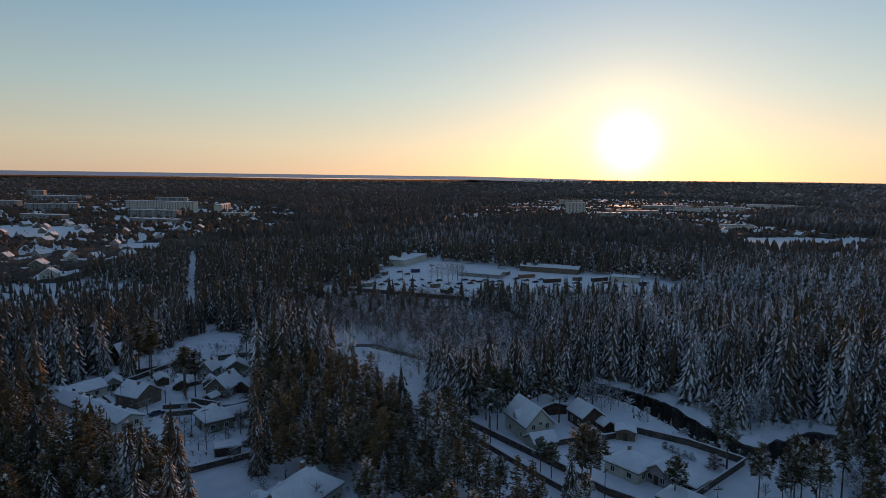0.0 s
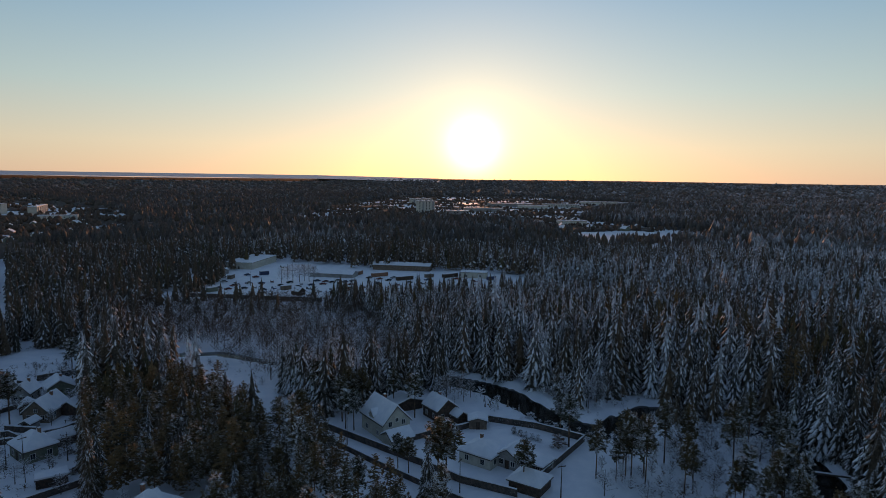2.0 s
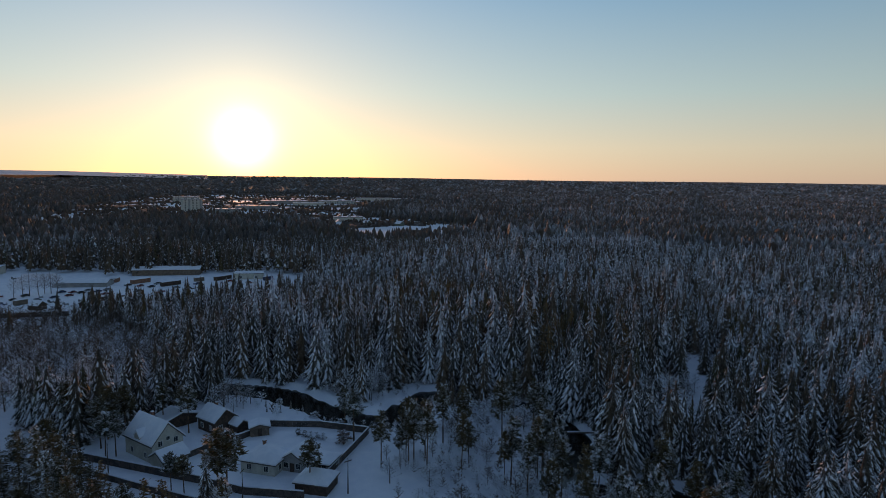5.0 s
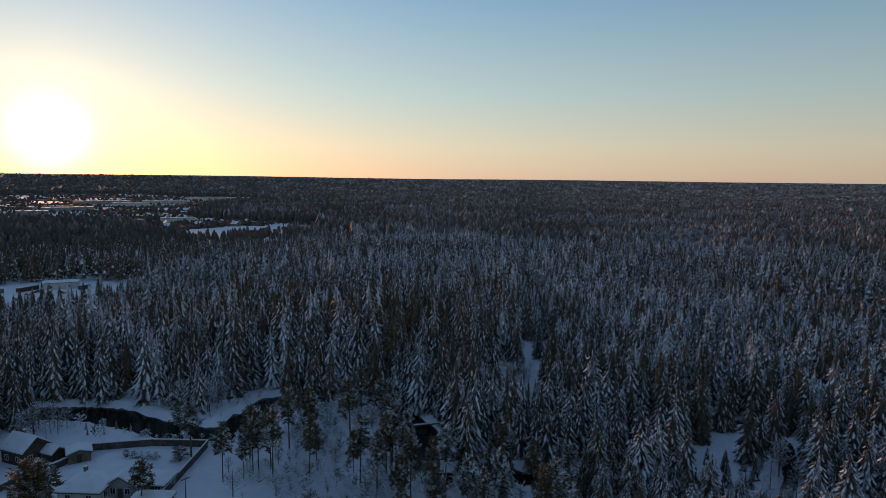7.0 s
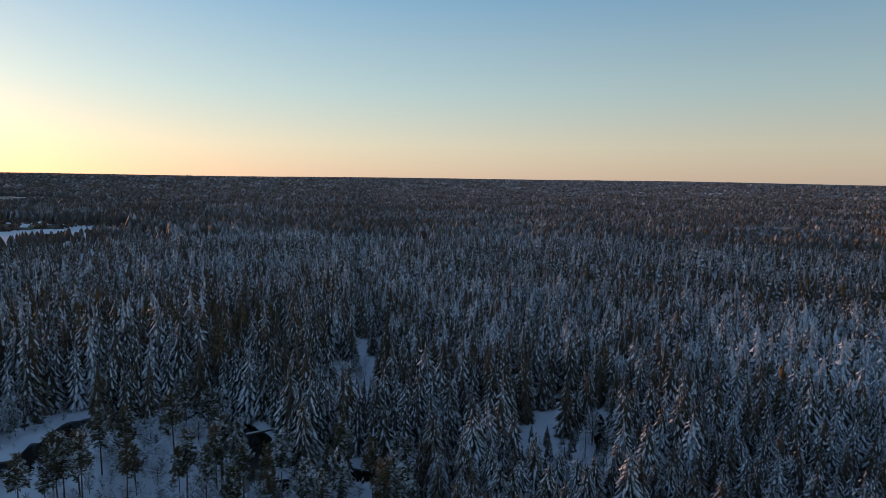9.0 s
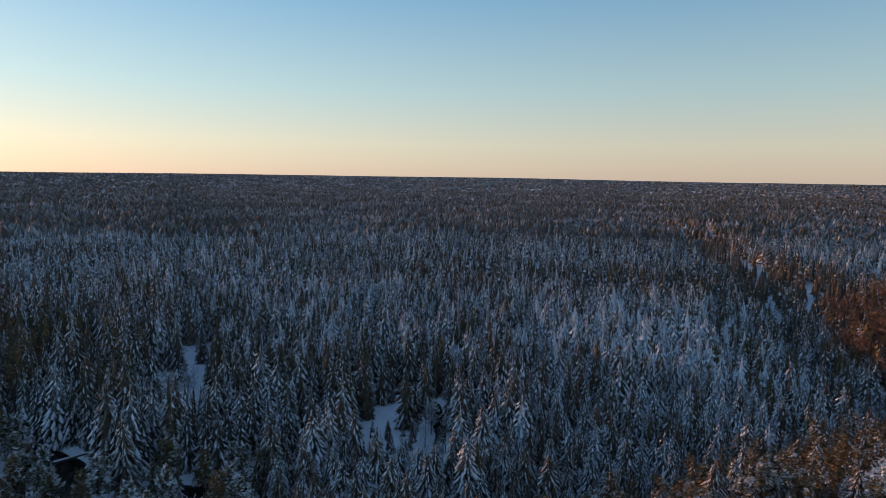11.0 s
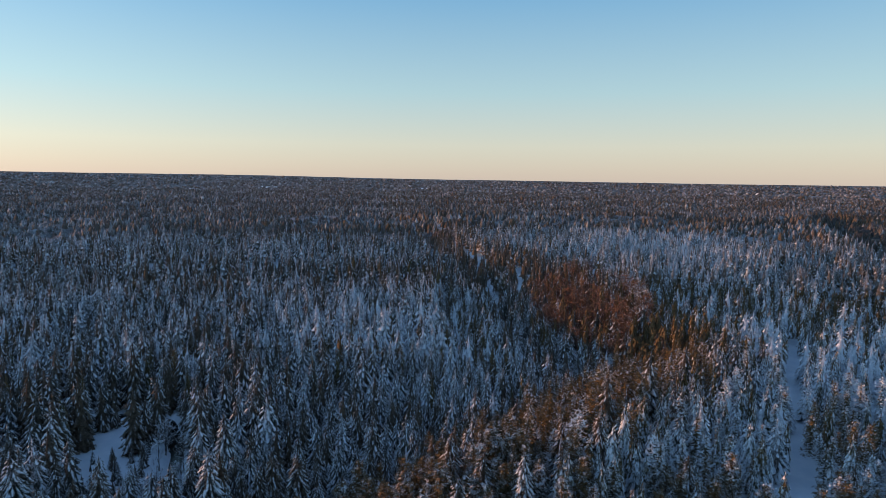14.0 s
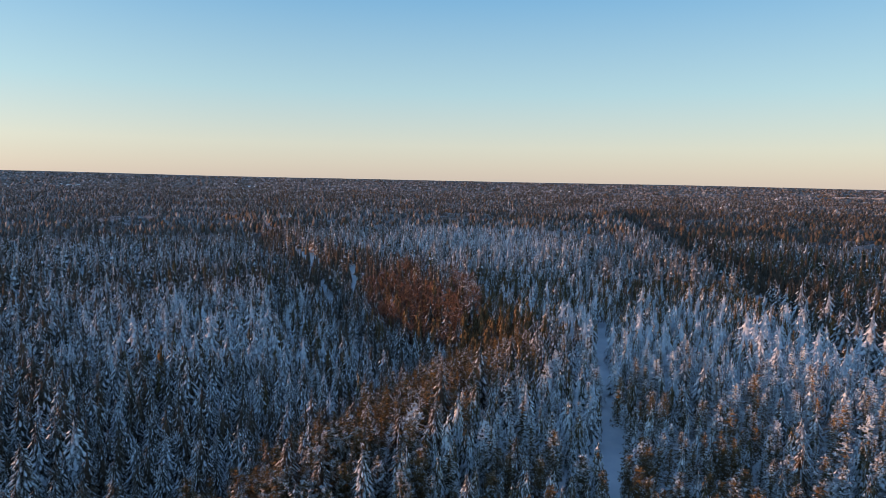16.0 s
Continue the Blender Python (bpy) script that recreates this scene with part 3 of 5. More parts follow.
def open_land(x, y):
    """Where no forest stands."""
    o = inside(x, y, BANK) | inside(x, y, YARD) | inside(x, y, VILLAGE) | inside(x, y, WORKS) | inside(x, y, LOT) | inside(x, y, PATCH) | inside(x, y, SNOWFIELD) | inside(x, y, TOWN_FIELD)
    o |= dist_line(x, y, ROAD) < 5.5
    o |= dist_line(x, y, RIVER) < river_half(x, y) + 1.5 + 2.8 * ((x > 66) & (x < 108) & (y > 140))
    o |= dist_line(x, y, RIDE) < 1.9
    o |= dist_line(x, y, POWER) < 5.0 + 4 * np.clip((np.hypot(x, y) - 300) / 400, 0, 1) + 1.5 * wobble(x, y, 30, 8)
    o |= dist_line(x, y, TRACK) < 2.8
    for cx, cy, cr in TOWN:
        o |= np.hypot(x - cx, y - cy) < cr
    return o


def wood_kind(x, y, rng):
    """0 spruce, 1 pine, 2 bare broadleaf, 3 russet broadleaf, 4 dry brown pine."""
    u = rng.uniform(0, 1, len(x)) + 0.25 * wobble(x, y, 40, 11)
    k = np.where(u > 0.9, 1, np.where(u < -0.02, 2, 0))
    k = np.where((k == 1) & (u > 1.0), 4, k)
    pw = inside(x, y, PINEWOOD)
    brow = pw & (dist_line(x, y, BROW) < 27 + 8 * wobble(x, y, 25, 13))
    k = np.where(pw, np.where(u > np.where(brow, 0.1, 0.3), 1, 0), k)
    k = np.where(inside(x, y, LOW_FRONT), np.where(u > 0.4, 0, 2), k)
    k = np.where(inside(x, y, BRUSH), np.where(u > 1.05, 0, 2), k)
    k = np.where(inside(x, y, DARK_PINES), np.where(u > 0.7, 4, np.where(u > 0.3, 1, 0)), k)
    r_, az_ = np.hypot(x, y), np.degrees(np.arctan2(x, y))
    k = np.where(brow & (k == 1) & (u > 0.1), 4, np.where(pw & (u > 0.72 - 0.25 * np.clip((r_ - 200) / 150, 0, 1) - 0.14 * (az_ > 130)), 4, k))
    k = np.where((az_ > 96) & (r_ > 420) & (u > 0.5) & (k == 0), 4, k)
    k = np.where(inside(x, y, BIRCHES), np.where(u > 0.85, 0, 2), k)
    k = np.where(inside(x, y, WOOD_EDGE) | inside(x, y, LANE_PINES), np.where(u > 0.4, 4, np.where(u > 0.15, 1, 0)), k)
    k = np.where(inside(x, y, MEADOW), np.where(u > 0.75, 2, 1), k)
    # dark spruces along POWER, their snow thinned, stand in for the wall's shade
    k = np.where(inside(x, y, DARK_PINES) & (dist_line(x, y, POWER) < 26), 0, k)
    k = np.where(inside(x, y, DAMP), 2, k)
    k = np.where(inside(x, y, MASS), np.where(u > 0.45, 4, np.where(u > 0.3, 0, 1)), k)
    k = np.where(inside(x, y, DRY_STAND) & (u > 0.55), 4, k)
    k = np.where(inside(x, y, HOLLOW), np.where(u > 0.72, 0, 2), k)
    k = np.where(inside(x, y, RUSSET), np.where(u > 0.66, 3, np.where(u > 0.36, 4, 0)), k)
    return k


rng = np.random.default_rng(7)
x, y = seeds(80, 330, 3.55, -44, 160, rng)
keep = ~open_land(x, y) & ~((np.degrees(np.arctan2(x, y)) < 55) & (rng.uniform(0, 1, len(x)) > 0.84)) & ~(inside(x, y, BIRCHES) & (rng.uniform(0, 1, len(x)) > 0.35)) & ~inside(x, y, MEADOW) & ~inside(x, y, SEAM) & ~inside(x, y, LANE_SIDE) & ~(inside(x, y, LANE_PINES) & (rng.uniform(0, 1, len(x)) > np.where(x < 5, 0.95, 0.85)))
x, y = x[keep], y[keep]
kind = wood_kind(x, y, rng)
size = np.where(kind == 0, rng.normal(18, 3.2, len(x)), np.where((kind == 1) | (kind == 4), rng.normal(18, 2, len(x)), rng.normal(10, 2.5, len(x))))
size = np.where(((kind < 2) | (kind == 4)) & inside(x, y, PINEWOOD), size * 0.8, size).clip(4, 27)
size = np.where(inside(x, y, WOOD_EDGE), size * 0.92, np.where(inside(x, y, LANE_PINES), size * np.where(x < 5, 0.8, 0.68), np.where(inside(x, y, RIVERSIDE), size * 1.15, size)))
size = np.where(inside(x, y, WORKS_FRONT), size * 0.72, np.where(inside(x, y, MASS), size * 0.68, np.where((x < -70) & (y > 230), size * 0.8, size)))
size = np.where(inside(x, y, OPEN_FRONT), size * np.where(np.hypot(x, y) > 138, 0.34, 0.5), np.where(inside(x, y, LOW_FRONT), size * 0.5, size))
size = np.where(inside(x, y, FORE), size * 0.72, np.where(np.degrees(np.arctan2(x, y)) > 55, size * 0.76, size * 0.95))
line_side = (dist_line(x, y, POWER) < 34) & inside(x, y, PINEWOOD)
wall = (dist_line(x, y, POWER) < 30) & inside(x, y, DARK_PINES)
size = np.where(line_side, size * 1.12, np.where(wall, size * 0.86, size))
near_brow = dist_line(x, y, BROW)
size = np.where(inside(x, y, RUSSET), rng.normal(12.5, 2, len(x)), size)
size = np.where((near_brow < 45) & (y < 10), np.where(inside(x, y, PINEWOOD), size * 1.18, size * 0.8), size)
wide = np.where(kind == 0, rng.uniform(0.95, 1.3, len(x)), np.where((kind == 1) | (kind == 4), rng.uniform(0.62, 0.92, len(x)), rng.uniform(0.9, 1.3, len(x))))
wide = np.where((np.degrees(np.arctan2(x, y)) > 55) & (kind == 0), wide * 1.2, wide)
wide = np.where(inside(x, y, MASS) & ((kind == 1) | (kind == 4)), wide * 1.4, wide)
dist = np.hypot(x, y)
rows = np.stack([x, y, size, wide], 1)

def less_snow(template, k):
    return template[0], template[1], template[2] - k


KINDS = [("spruce_tree", SPRUCE, BARK, 300, [conifer(10 + i, 330, True, spread=0.18) for i in range(5)], "tall snow-laden spruce with drooping boughs"),
         ("pine_tree", PINE, BARK_PINE, 200, [less_snow(pine(20 + i, 72, 10, 0.52), 0.08) for i in range(4)], "snow-dusted pine with a tall bare trunk"),
         ("birch_tree", TWIGS, BARK, 160, [less_snow(leafless(30 + i, 24, 13), -0.2) for i in range(3)], "bare frosted birch with thin twigs"),
         ("larch_tree", RUST, BARK, 0, [leafless(40 + i, 26, 10) for i in range(3)], ""),
         ("brown_pine_tree", DRY_PINE, BARK_PINE, 230, [less_snow(pine(26 + i, 76, 10, 0.4), 0.02) for i in range(4)], "brown-needled pine dusted with snow")]


def trunk_bm(h, r):
    bm = bmesh.new()
    bmesh.ops.create_cone(bm, cap_ends=True, segments=6, radius1=r, radius2=r * 0.25, depth=h)
    bmesh.ops.translate(bm, verts=bm.verts, vec=(0, 0, h / 2))
    return bm


def tree_models(name, crown_mat, bark, templates, label):
    """The models of one kind of tree, one metre high, each an empty with a trunk and a crown."""
    out = []
    for v, t, s in templates:
        root = tagged(new(name), label, "tree", group="trees of the near woods")
        part("trunk", trunk_bm(0.97, 0.014), bark, root)
        crown = new("crown", mesh_np("crown", v, t, [crown_mat], s, np.zeros(len(v))))
        crown.parent = root
        out.append(root)
    return out


def height_at(x, y):
    return float(land(np.array(float(x)), np.array(float(y)))) - 0.2


def plant(models, used, rng, x, y, h, w):
    """Stands a tree at a place: the model itself the first time, copies after that."""
    i = int(rng.integers(0, len(models)))
    m = pose(x, y, float(land(np.array(x), np.array(y))) - 0.25, rng.normal(0, 1), rng.normal(0, 1), rng.uniform(0, 360)) 
    size = Matrix.Diagonal((h * w, h * w, h, 1))
    if used[i]:
        first = models[i].scale
        return copy_thing(models[i], m @ Matrix.Diagonal((h * w / first.x, h * w / first.y, h / first.z, 1)))
    used[i] = True
    models[i].matrix_basis = m @ size
    return models[i]


rest = np.ones(len(x), bool)
STAND = {}
for k, (name, crown_mat, bark, count, templates, label) in enumerate(KINDS):
    if not count:
        continue
    key = name + ("_dry" if k == 4 else "")
    STAND[key] = (tree_models(name, crown_mat, bark, templates, label), [False] * len(templates))
    pick = np.where(kind == k)[0]
    pick = pick[np.argsort(dist[pick])][:count]
    rest[pick] = False
    heavy = [(v, t, s + (0.3 if "pine" in name else 0.12)) for v, t, s in ([laden_pine(25 + i, 150, True) for i in range(4)] if "pine" in name else templates)]
    STAND[key + "_laden"] = (tree_models(name, crown_mat, bark, heavy, label.replace("snow-dusted", "heavily snow-laden").replace("tall snow-laden", "heavily snow-laden")), [False] * len(templates))
    deep = (laden(x, y) > 0.08) & (inside(x, y, PINEWOOD) | (np.degrees(np.arctan2(x, y)) > 62))
    for i in pick:
        plant(*STAND[key + "_laden" if deep[i] and k < 2 else key], rng, *[float(q) for q in rows[i]])
    for which in (key, key + "_laden"):
        for m, used in zip(*STAND[which]):
            if not used:
                m.matrix_basis = pose(-20 - 7 * k, -60 - 6 * int(which != key), height_at(-20 - 7 * k, -60)) @ Matrix.Diagonal((14, 14, 14, 1))

MID = {0: ("spruce_wood", SPRUCE, [less_snow(conifer(50 + i, 46, False, spread=0.17), -0.15) for i in range(6)], [conifer(60 + i, 92, True, spread=0.155) for i in range(5)]),
       1: ("pine_wood", PINE, [laden_pine(70 + i, 40, False) for i in range(5)], [laden_pine(75 + i, 66, True) for i in range(5)]),
       2: ("birch_wood", TWIGS, [leafless(80 + i, 12, 5) for i in range(3)], [leafless(85 + i, 16, 7) for i in range(3)]),
       3: ("larch_wood", RUST, [leafless(90 + i, 22, 9) for i in range(3)], [leafless(95 + i, 22, 9) for i in range(3)]),
       4: ("pine_wood", DRY_PINE, [less_snow(laden_pine(170 + i, 38, False, 0.3), 0.25) for i in range(4)], [pine(175 + i, 62, 6, 0.3) for i in range(4)])}
reach = dist - 38 * ((np.degrees(np.arctan2(x, y)) > 0) & (np.degrees(np.arctan2(x, y)) < 60))
for k, (name, material, rough_set, fine_set) in MID.items():
    for lo, hi, templates, word in ((0, 195, fine_set, "dense"), (195, 400, rough_set, "deep")):
        q = rest & (kind == k) & (reach >= lo) & (reach < hi)
        if q.sum():
            scatter(templates, rows[q], name, material, word + " snow-laden " + name.replace("_", " ") + " filling the valley", "forest", rng)


def belt(r0, r1, step, templates, label, grow, less=0.0):
    n = int((r1 * r1 - r0 * r0) * math.pi * 208 / 360 / step ** 2)
    a, r = np.radians(rng.uniform(-46, 162, n)), np.sqrt(rng.uniform(r0 * r0, r1 * r1, n))
    x, y = np.sin(a) * r, np.cos(a) * r
    built = inside(x, y, LEFT_TOWN) | inside(x, y, RIGHT_TOWN)
    keep = ~open_land(x, y) & ~((r > 4100) & (a < radians(3))) & ~(built & (rng.uniform(0, 1, len(x)) > np.where(np.hypot(x, y) < 800, 0.55, 0.35)))
    x, y, built = x[keep], y[keep], built[keep]
    k = wood_kind(x, y, rng)
    h = np.where((k == 2) | (k == 3), rng.normal(11, 2, len(x)), rng.normal(17, 2.6, len(x)) * (1 + 0.1 * wobble(x, y, 28, 31)))
    edge = (dist_line(x, y, POWER) < 30) & inside(x, y, DARK_PINES)
    h = np.where((dist_line(x, y, POWER) < 40) & ~edge, h * 1.2, h)
    h = np.where((x < -30) & (y > 230) & (y < 620), h * 0.85, h)
    h = np.where(built, h * np.where((np.hypot(x, y) > 800) & (x < 0), 0.45, 0.36), np.where(inside(x, y, LOW_FRONT), h * 0.5, np.where(inside(x, y, WORKS_FRONT), h * 0.72, np.where(inside(x, y, TOWN_FRONT), h * 0.6, np.where(edge, h * 0.72, np.where(np.degrees(np.arctan2(x, y)) > 55, h * 0.74, h * 0.86))))))
    k = np.where(built & (rng.uniform(0, 1, len(x)) > 0.2), 2, np.where(edge, 0, k))
    rows = np.stack([x, y, h.clip(3, 26), np.full(len(x), grow) * rng.uniform(0.8, 1.3, len(x)) * np.where(built, 0.95, 1)], 1)
    near = r0 < 500
    bare = [leafless(97, 9, 5), leafless(98, 9, 5), leafless(99, 9, 5)] if near else [round_tree(101), round_tree(102), round_tree(103)]
    for kk, mat, word in ((0, SPRUCE if near else FAR_SPRUCE, "spruce"), (1, PINE if near else FAR_PINE, "pine"), (2, TWIGS if near else FAR_TWIGS, "birch"), (3, RUST, "larch"), (4, FAR_PINE, "pine")):
        q = k == kk
        if q.sum():
            scatter(templates if kk in (0, 1, 4) else bare, rows[q], word + "_wood", mat, label.replace("WORD", word), "forest", rng, less)


belt(330, 620, 5.1, [conifer(110 + i, 12, False, 0.2, 0.6, 1.0, 0.16, 0.27) for i in range(5)], "snowy WORD forest stretching across the plain", 1.2, -0.14)
belt(620, 1350, 7.8, [cone_tree(120 + i, 3) for i in range(6)], "distant snowy WORD forest", 1.6, 0.36)
belt(1350, 2600, 14, [cone_tree(130 + i, 3) for i in range(4)], "far dark WORD forest", 2.2, 0.34)
# the extra snow on this last belt stands for pale haze
belt(2600, 4600, 37, [cone_tree(140 + i, 3) for i in range(4)], "low dark WORD forest near the horizon", 4.5, 0.12)

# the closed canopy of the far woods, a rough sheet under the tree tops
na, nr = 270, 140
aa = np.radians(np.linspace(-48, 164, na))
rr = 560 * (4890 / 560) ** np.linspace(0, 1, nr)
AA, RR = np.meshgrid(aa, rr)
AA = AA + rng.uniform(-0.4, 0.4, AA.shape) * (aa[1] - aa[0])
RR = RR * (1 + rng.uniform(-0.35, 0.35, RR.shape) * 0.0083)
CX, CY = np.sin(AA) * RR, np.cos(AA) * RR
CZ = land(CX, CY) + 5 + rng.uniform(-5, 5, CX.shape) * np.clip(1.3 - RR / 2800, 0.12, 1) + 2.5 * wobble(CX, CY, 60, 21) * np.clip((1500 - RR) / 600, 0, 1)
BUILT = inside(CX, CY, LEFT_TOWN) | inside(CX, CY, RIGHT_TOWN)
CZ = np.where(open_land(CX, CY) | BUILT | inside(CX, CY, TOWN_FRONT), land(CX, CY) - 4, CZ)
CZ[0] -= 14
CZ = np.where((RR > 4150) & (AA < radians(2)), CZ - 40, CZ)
# snow and tint drop toward the sun's bearing, painting the canopy's self-shade
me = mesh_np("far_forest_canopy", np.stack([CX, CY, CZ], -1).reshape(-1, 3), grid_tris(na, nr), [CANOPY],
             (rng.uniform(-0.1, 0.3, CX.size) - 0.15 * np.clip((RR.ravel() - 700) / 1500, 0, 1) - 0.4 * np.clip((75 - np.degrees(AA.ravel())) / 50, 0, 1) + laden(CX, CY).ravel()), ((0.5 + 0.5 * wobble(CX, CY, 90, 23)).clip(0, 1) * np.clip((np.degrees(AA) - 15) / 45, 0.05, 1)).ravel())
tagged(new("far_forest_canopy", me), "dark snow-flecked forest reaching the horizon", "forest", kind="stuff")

# hedges, orchards and shrubs between the houses of the town
na, nr = 260, 190
aa = np.radians(np.linspace(-44, 32, na))
rr = 380 * (2300 / 380) ** np.linspace(0, 1, nr)
AA, RR = np.meshgrid(aa, rr)
AA = AA + rng.uniform(-0.45, 0.45, AA.shape) * (aa[1] - aa[0])
RR = RR * (1 + rng.uniform(-0.4, 0.4, RR.shape) * 0.0086)
HX, HY = np.sin(AA) * RR, np.cos(AA) * RR
grown = (inside(HX, HY, LEFT_TOWN) | inside(HX, HY, RIGHT_TOWN)) & ~open_land(HX, HY) & (wobble(HX, HY, 42, 61) + 0.5 * wobble(HX, HY, 17, 62) > np.where(HX > 0, 0.1, np.where(RR < 760, -0.55, -0.2)))
HZ = land(HX, HY) + np.where(grown, rng.uniform(0.2, 3.6, HX.shape), -3)
me = mesh_np("garden_growth", np.stack([HX, HY, HZ], -1).reshape(-1, 3), grid_tris(na, nr), [GARDEN], rng.uniform(-0.4, 0.45, HX.size), (0.5 + 0.5 * wobble(HX, HY, 50, 63)).clip(0, 0.99).ravel())
tagged(new("garden_growth", me), "bare brown hedges and orchards flecked with snow", "hedges", kind="stuff")

# slender pines and frosted young birches over the river meadow
STAND["tall_pine"] = (tree_models("pine_tree", PINE, BARK_PINE, [pine(220 + i, 70, 12, 0.5) for i in range(4)], "slender pine with a long bare trunk"), [False] * 4)
for x, y, h in ((73.1, 125.5, 14), (75.2, 120.1, 15), (107.9, 127.2, 15), (90.5, 96.2, 16), (94.2, 95.4, 15.5), (107.1, 118.3, 15),
                (108.2, 116.6, 14), (67.8, 119.1, 10), (69.7, 118.4, 13.5), (70.8, 118, 16.5), (71.1, 112.9, 17), (82.8, 124.1, 16.2), (88.3, 123.5, 15.2), (94.9, 116, 17.8), (81, 110.6, 11.2), (83.3, 98.6, 16), (89.9, 96, 16), (87.8, 89.8, 15), (64, 121, 14), (77, 108, 15), (100, 108, 14)):
    plant(*STAND["tall_pine"], rng, x, y, h, rng.uniform(0.75, 1.0))
px_, py_ = seeds(60, 165, 7.0, 20, 80, rng)
for x, y in zip(px_, py_):
    p_, q_ = np.array(float(x)), np.array(float(y))
    if inside(p_, q_, MEADOW) and not open_land(p_, q_) and y < 100 and wobble(p_, q_, 16, 71) > -0.5:
        plant(*STAND["tall_pine"], rng, float(x), float(y), rng.uniform(12, 17), rng.uniform(0.6, 0.9))
px_, py_ = seeds(60, 165, 8.6, 20, 80, rng)
for x, y in zip(px_, py_):
    p_, q_ = np.array(float(x)), np.array(float(y))
    if inside(p_, q_, MEADOW) and not open_land(p_, q_):
        plant(*STAND["birch_tree"], rng, float(x), float(y), rng.uniform(3, 7), rng.uniform(1.2, 1.8))

# ---- trees that stand by themselves ----
for x, y, h in ((28.8, 122.9, 16.5), (30.2, 122.3, 16.2), (22.1, 134.3, 9), (24.2, 132.1, 8.8), (46.5, 119.5, 11.5), (66.2, 145.3, 11.2), (64.8, 136.9, 14.5), (31.6, 164, 13), (12.2, 156.9, 12.2), (14.5, 158.5, 11.5),
                (8, 131.7, 7.8), (18.8, 175.4, 8), (-75.1, 178.7, 16.2), (-72.9, 180.2, 14.5), (-76.5, 181, 15), (-93.5, 197, 20.7), (-98.7, 199.2, 17.4), (-96, 201, 16),
                (-4.1, 153.3, 12.5), (1.4, 157, 12.8), (-69.7, 218.2, 14.3), (-3.6, 128.1, 11.3), (12, 165, 13), (14, 170, 14), (9, 172, 12), (18, 172, 13), (6, 176, 15), (27, 172, 12), (31, 170, 11)):
    plant(*STAND["pine_tree"], rng, x, y, h, 1.15)
for x, y, h in ((-2.5, 188.9, 14.7), (-45.5, 148, 15), (-40, 132.2, 16), (-61, 200.4, 18), (-57.2, 195.9, 14.8), (-51, 165.6, 15.8), (-113.6, 189.4, 11.5), (-117, 188.2, 18), (-118, 176.8, 20.8), (-100.6, 197, 16), (-103, 199.5, 17.2), (-109.4, 198.4, 15.8), (-66, 228, 16),
                (54, 172, 2.6), (57, 169.5, 3.2), (59.5, 167, 2.8), (56, 165.5, 2.2), (61.5, 163, 2.4), (53, 168, 2)):
    plant(*STAND["spruce_tree"], rng, x, y, h, 1.0)
for x, y, h in ((12, 204.7, 15.8), (47, 176, 7), (44, 178, 8), (49, 179.5, 7.5), (46, 181.5, 8), (51, 176.5, 6), (43, 174.5, 7), (48, 173.5, 6), (41, 177, 7.5), (45, 172, 5),
                (-62, 146, 8), (-56, 144, 6), (-55, 188, 8), (-68, 190, 7), (-24, 116, 7), (-36, 113, 6), (67, 124, 4), (70, 133, 3.5), (70, 120, 4), (64, 118, 3.5), (74, 126, 4),
                (-4, 399, 13), (-1, 402, 14), (3, 405, 13), (6, 408, 12), (9, 406, 13), (-8, 397, 12), (12, 404, 12)):
    plant(*STAND["birch_tree"], rng, x, y, h, 1.2)

# ---- building materials ----
PLASTER = two_tone("cream_plaster", (0.46, 0.43, 0.36), (0.56, 0.53, 0.46), 0.5, 0.85, fine=0.08)
GREY_WALL = two_tone("grey_render", (0.24, 0.24, 0.24), (0.34, 0.33, 0.32), 0.4, 0.9, fine=0.12)
TIMBER = two_tone("dark_timber", (0.05, 0.03, 0.022), (0.1, 0.06, 0.04), 1.5, 0.8, fine=0.3)
BROWN = two_tone("brown_boards", (0.14, 0.1, 0.075), (0.22, 0.16, 0.12), 0.9, 0.85, fine=0.2)
GREEN_WALL = two_tone("painted_boards", (0.12, 0.14, 0.1), (0.2, 0.2, 0.15), 0.9, 0.8, fine=0.15)
BRICK = two_tone("red_brick_wall", (0.22, 0.1, 0.07), (0.3, 0.16, 0.1), 0.8, 0.9, fine=0.25)
PANEL = two_tone("concrete_panels", (0.2, 0.19, 0.18), (0.3, 0.28, 0.26), 0.12, 0.85, fine=0.1)
ROOFING = two_tone("roof_sheet", (0.06, 0.05, 0.05), (0.11, 0.09, 0.08), 0.7, 0.6, fine=0.15)
FENCE = two_tone("fence_boards", (0.06, 0.05, 0.045), (0.13, 0.1, 0.085), 0.8, 0.9, fine=0.3)
FRAME = two_tone("window_paint", (0.6, 0.6, 0.58), (0.75, 0.74, 0.72), 2, 0.5)
GLASS, n_, l_, p_ = nodes_of("dark_window_glass")
p_.inputs["Base Color"].default_value = (0.02, 0.025, 0.03, 1)
p_.inputs["Roughness"].default_value = 0.08
TYRE = two_tone("tyre_rubber", (0.015, 0.015, 0.015), (0.03, 0.03, 0.03), 4, 0.9)
CAR_PAINTS = [two_tone("car_paint_" + w, a, b, 1.5, 0.3) for w, a, b in (
    ("dark", (0.02, 0.022, 0.026), (0.03, 0.03, 0.035)), ("red", (0.14, 0.02, 0.018), (0.18, 0.03, 0.02)), ("blue", (0.02, 0.035, 0.09), (0.03, 0.045, 0.11)), ("grey", (0.2, 0.21, 0.22), (0.26, 0.27, 0.28)))]


def height(x, y):
    return float(land(np.array(float(x)), np.array(float(y))))


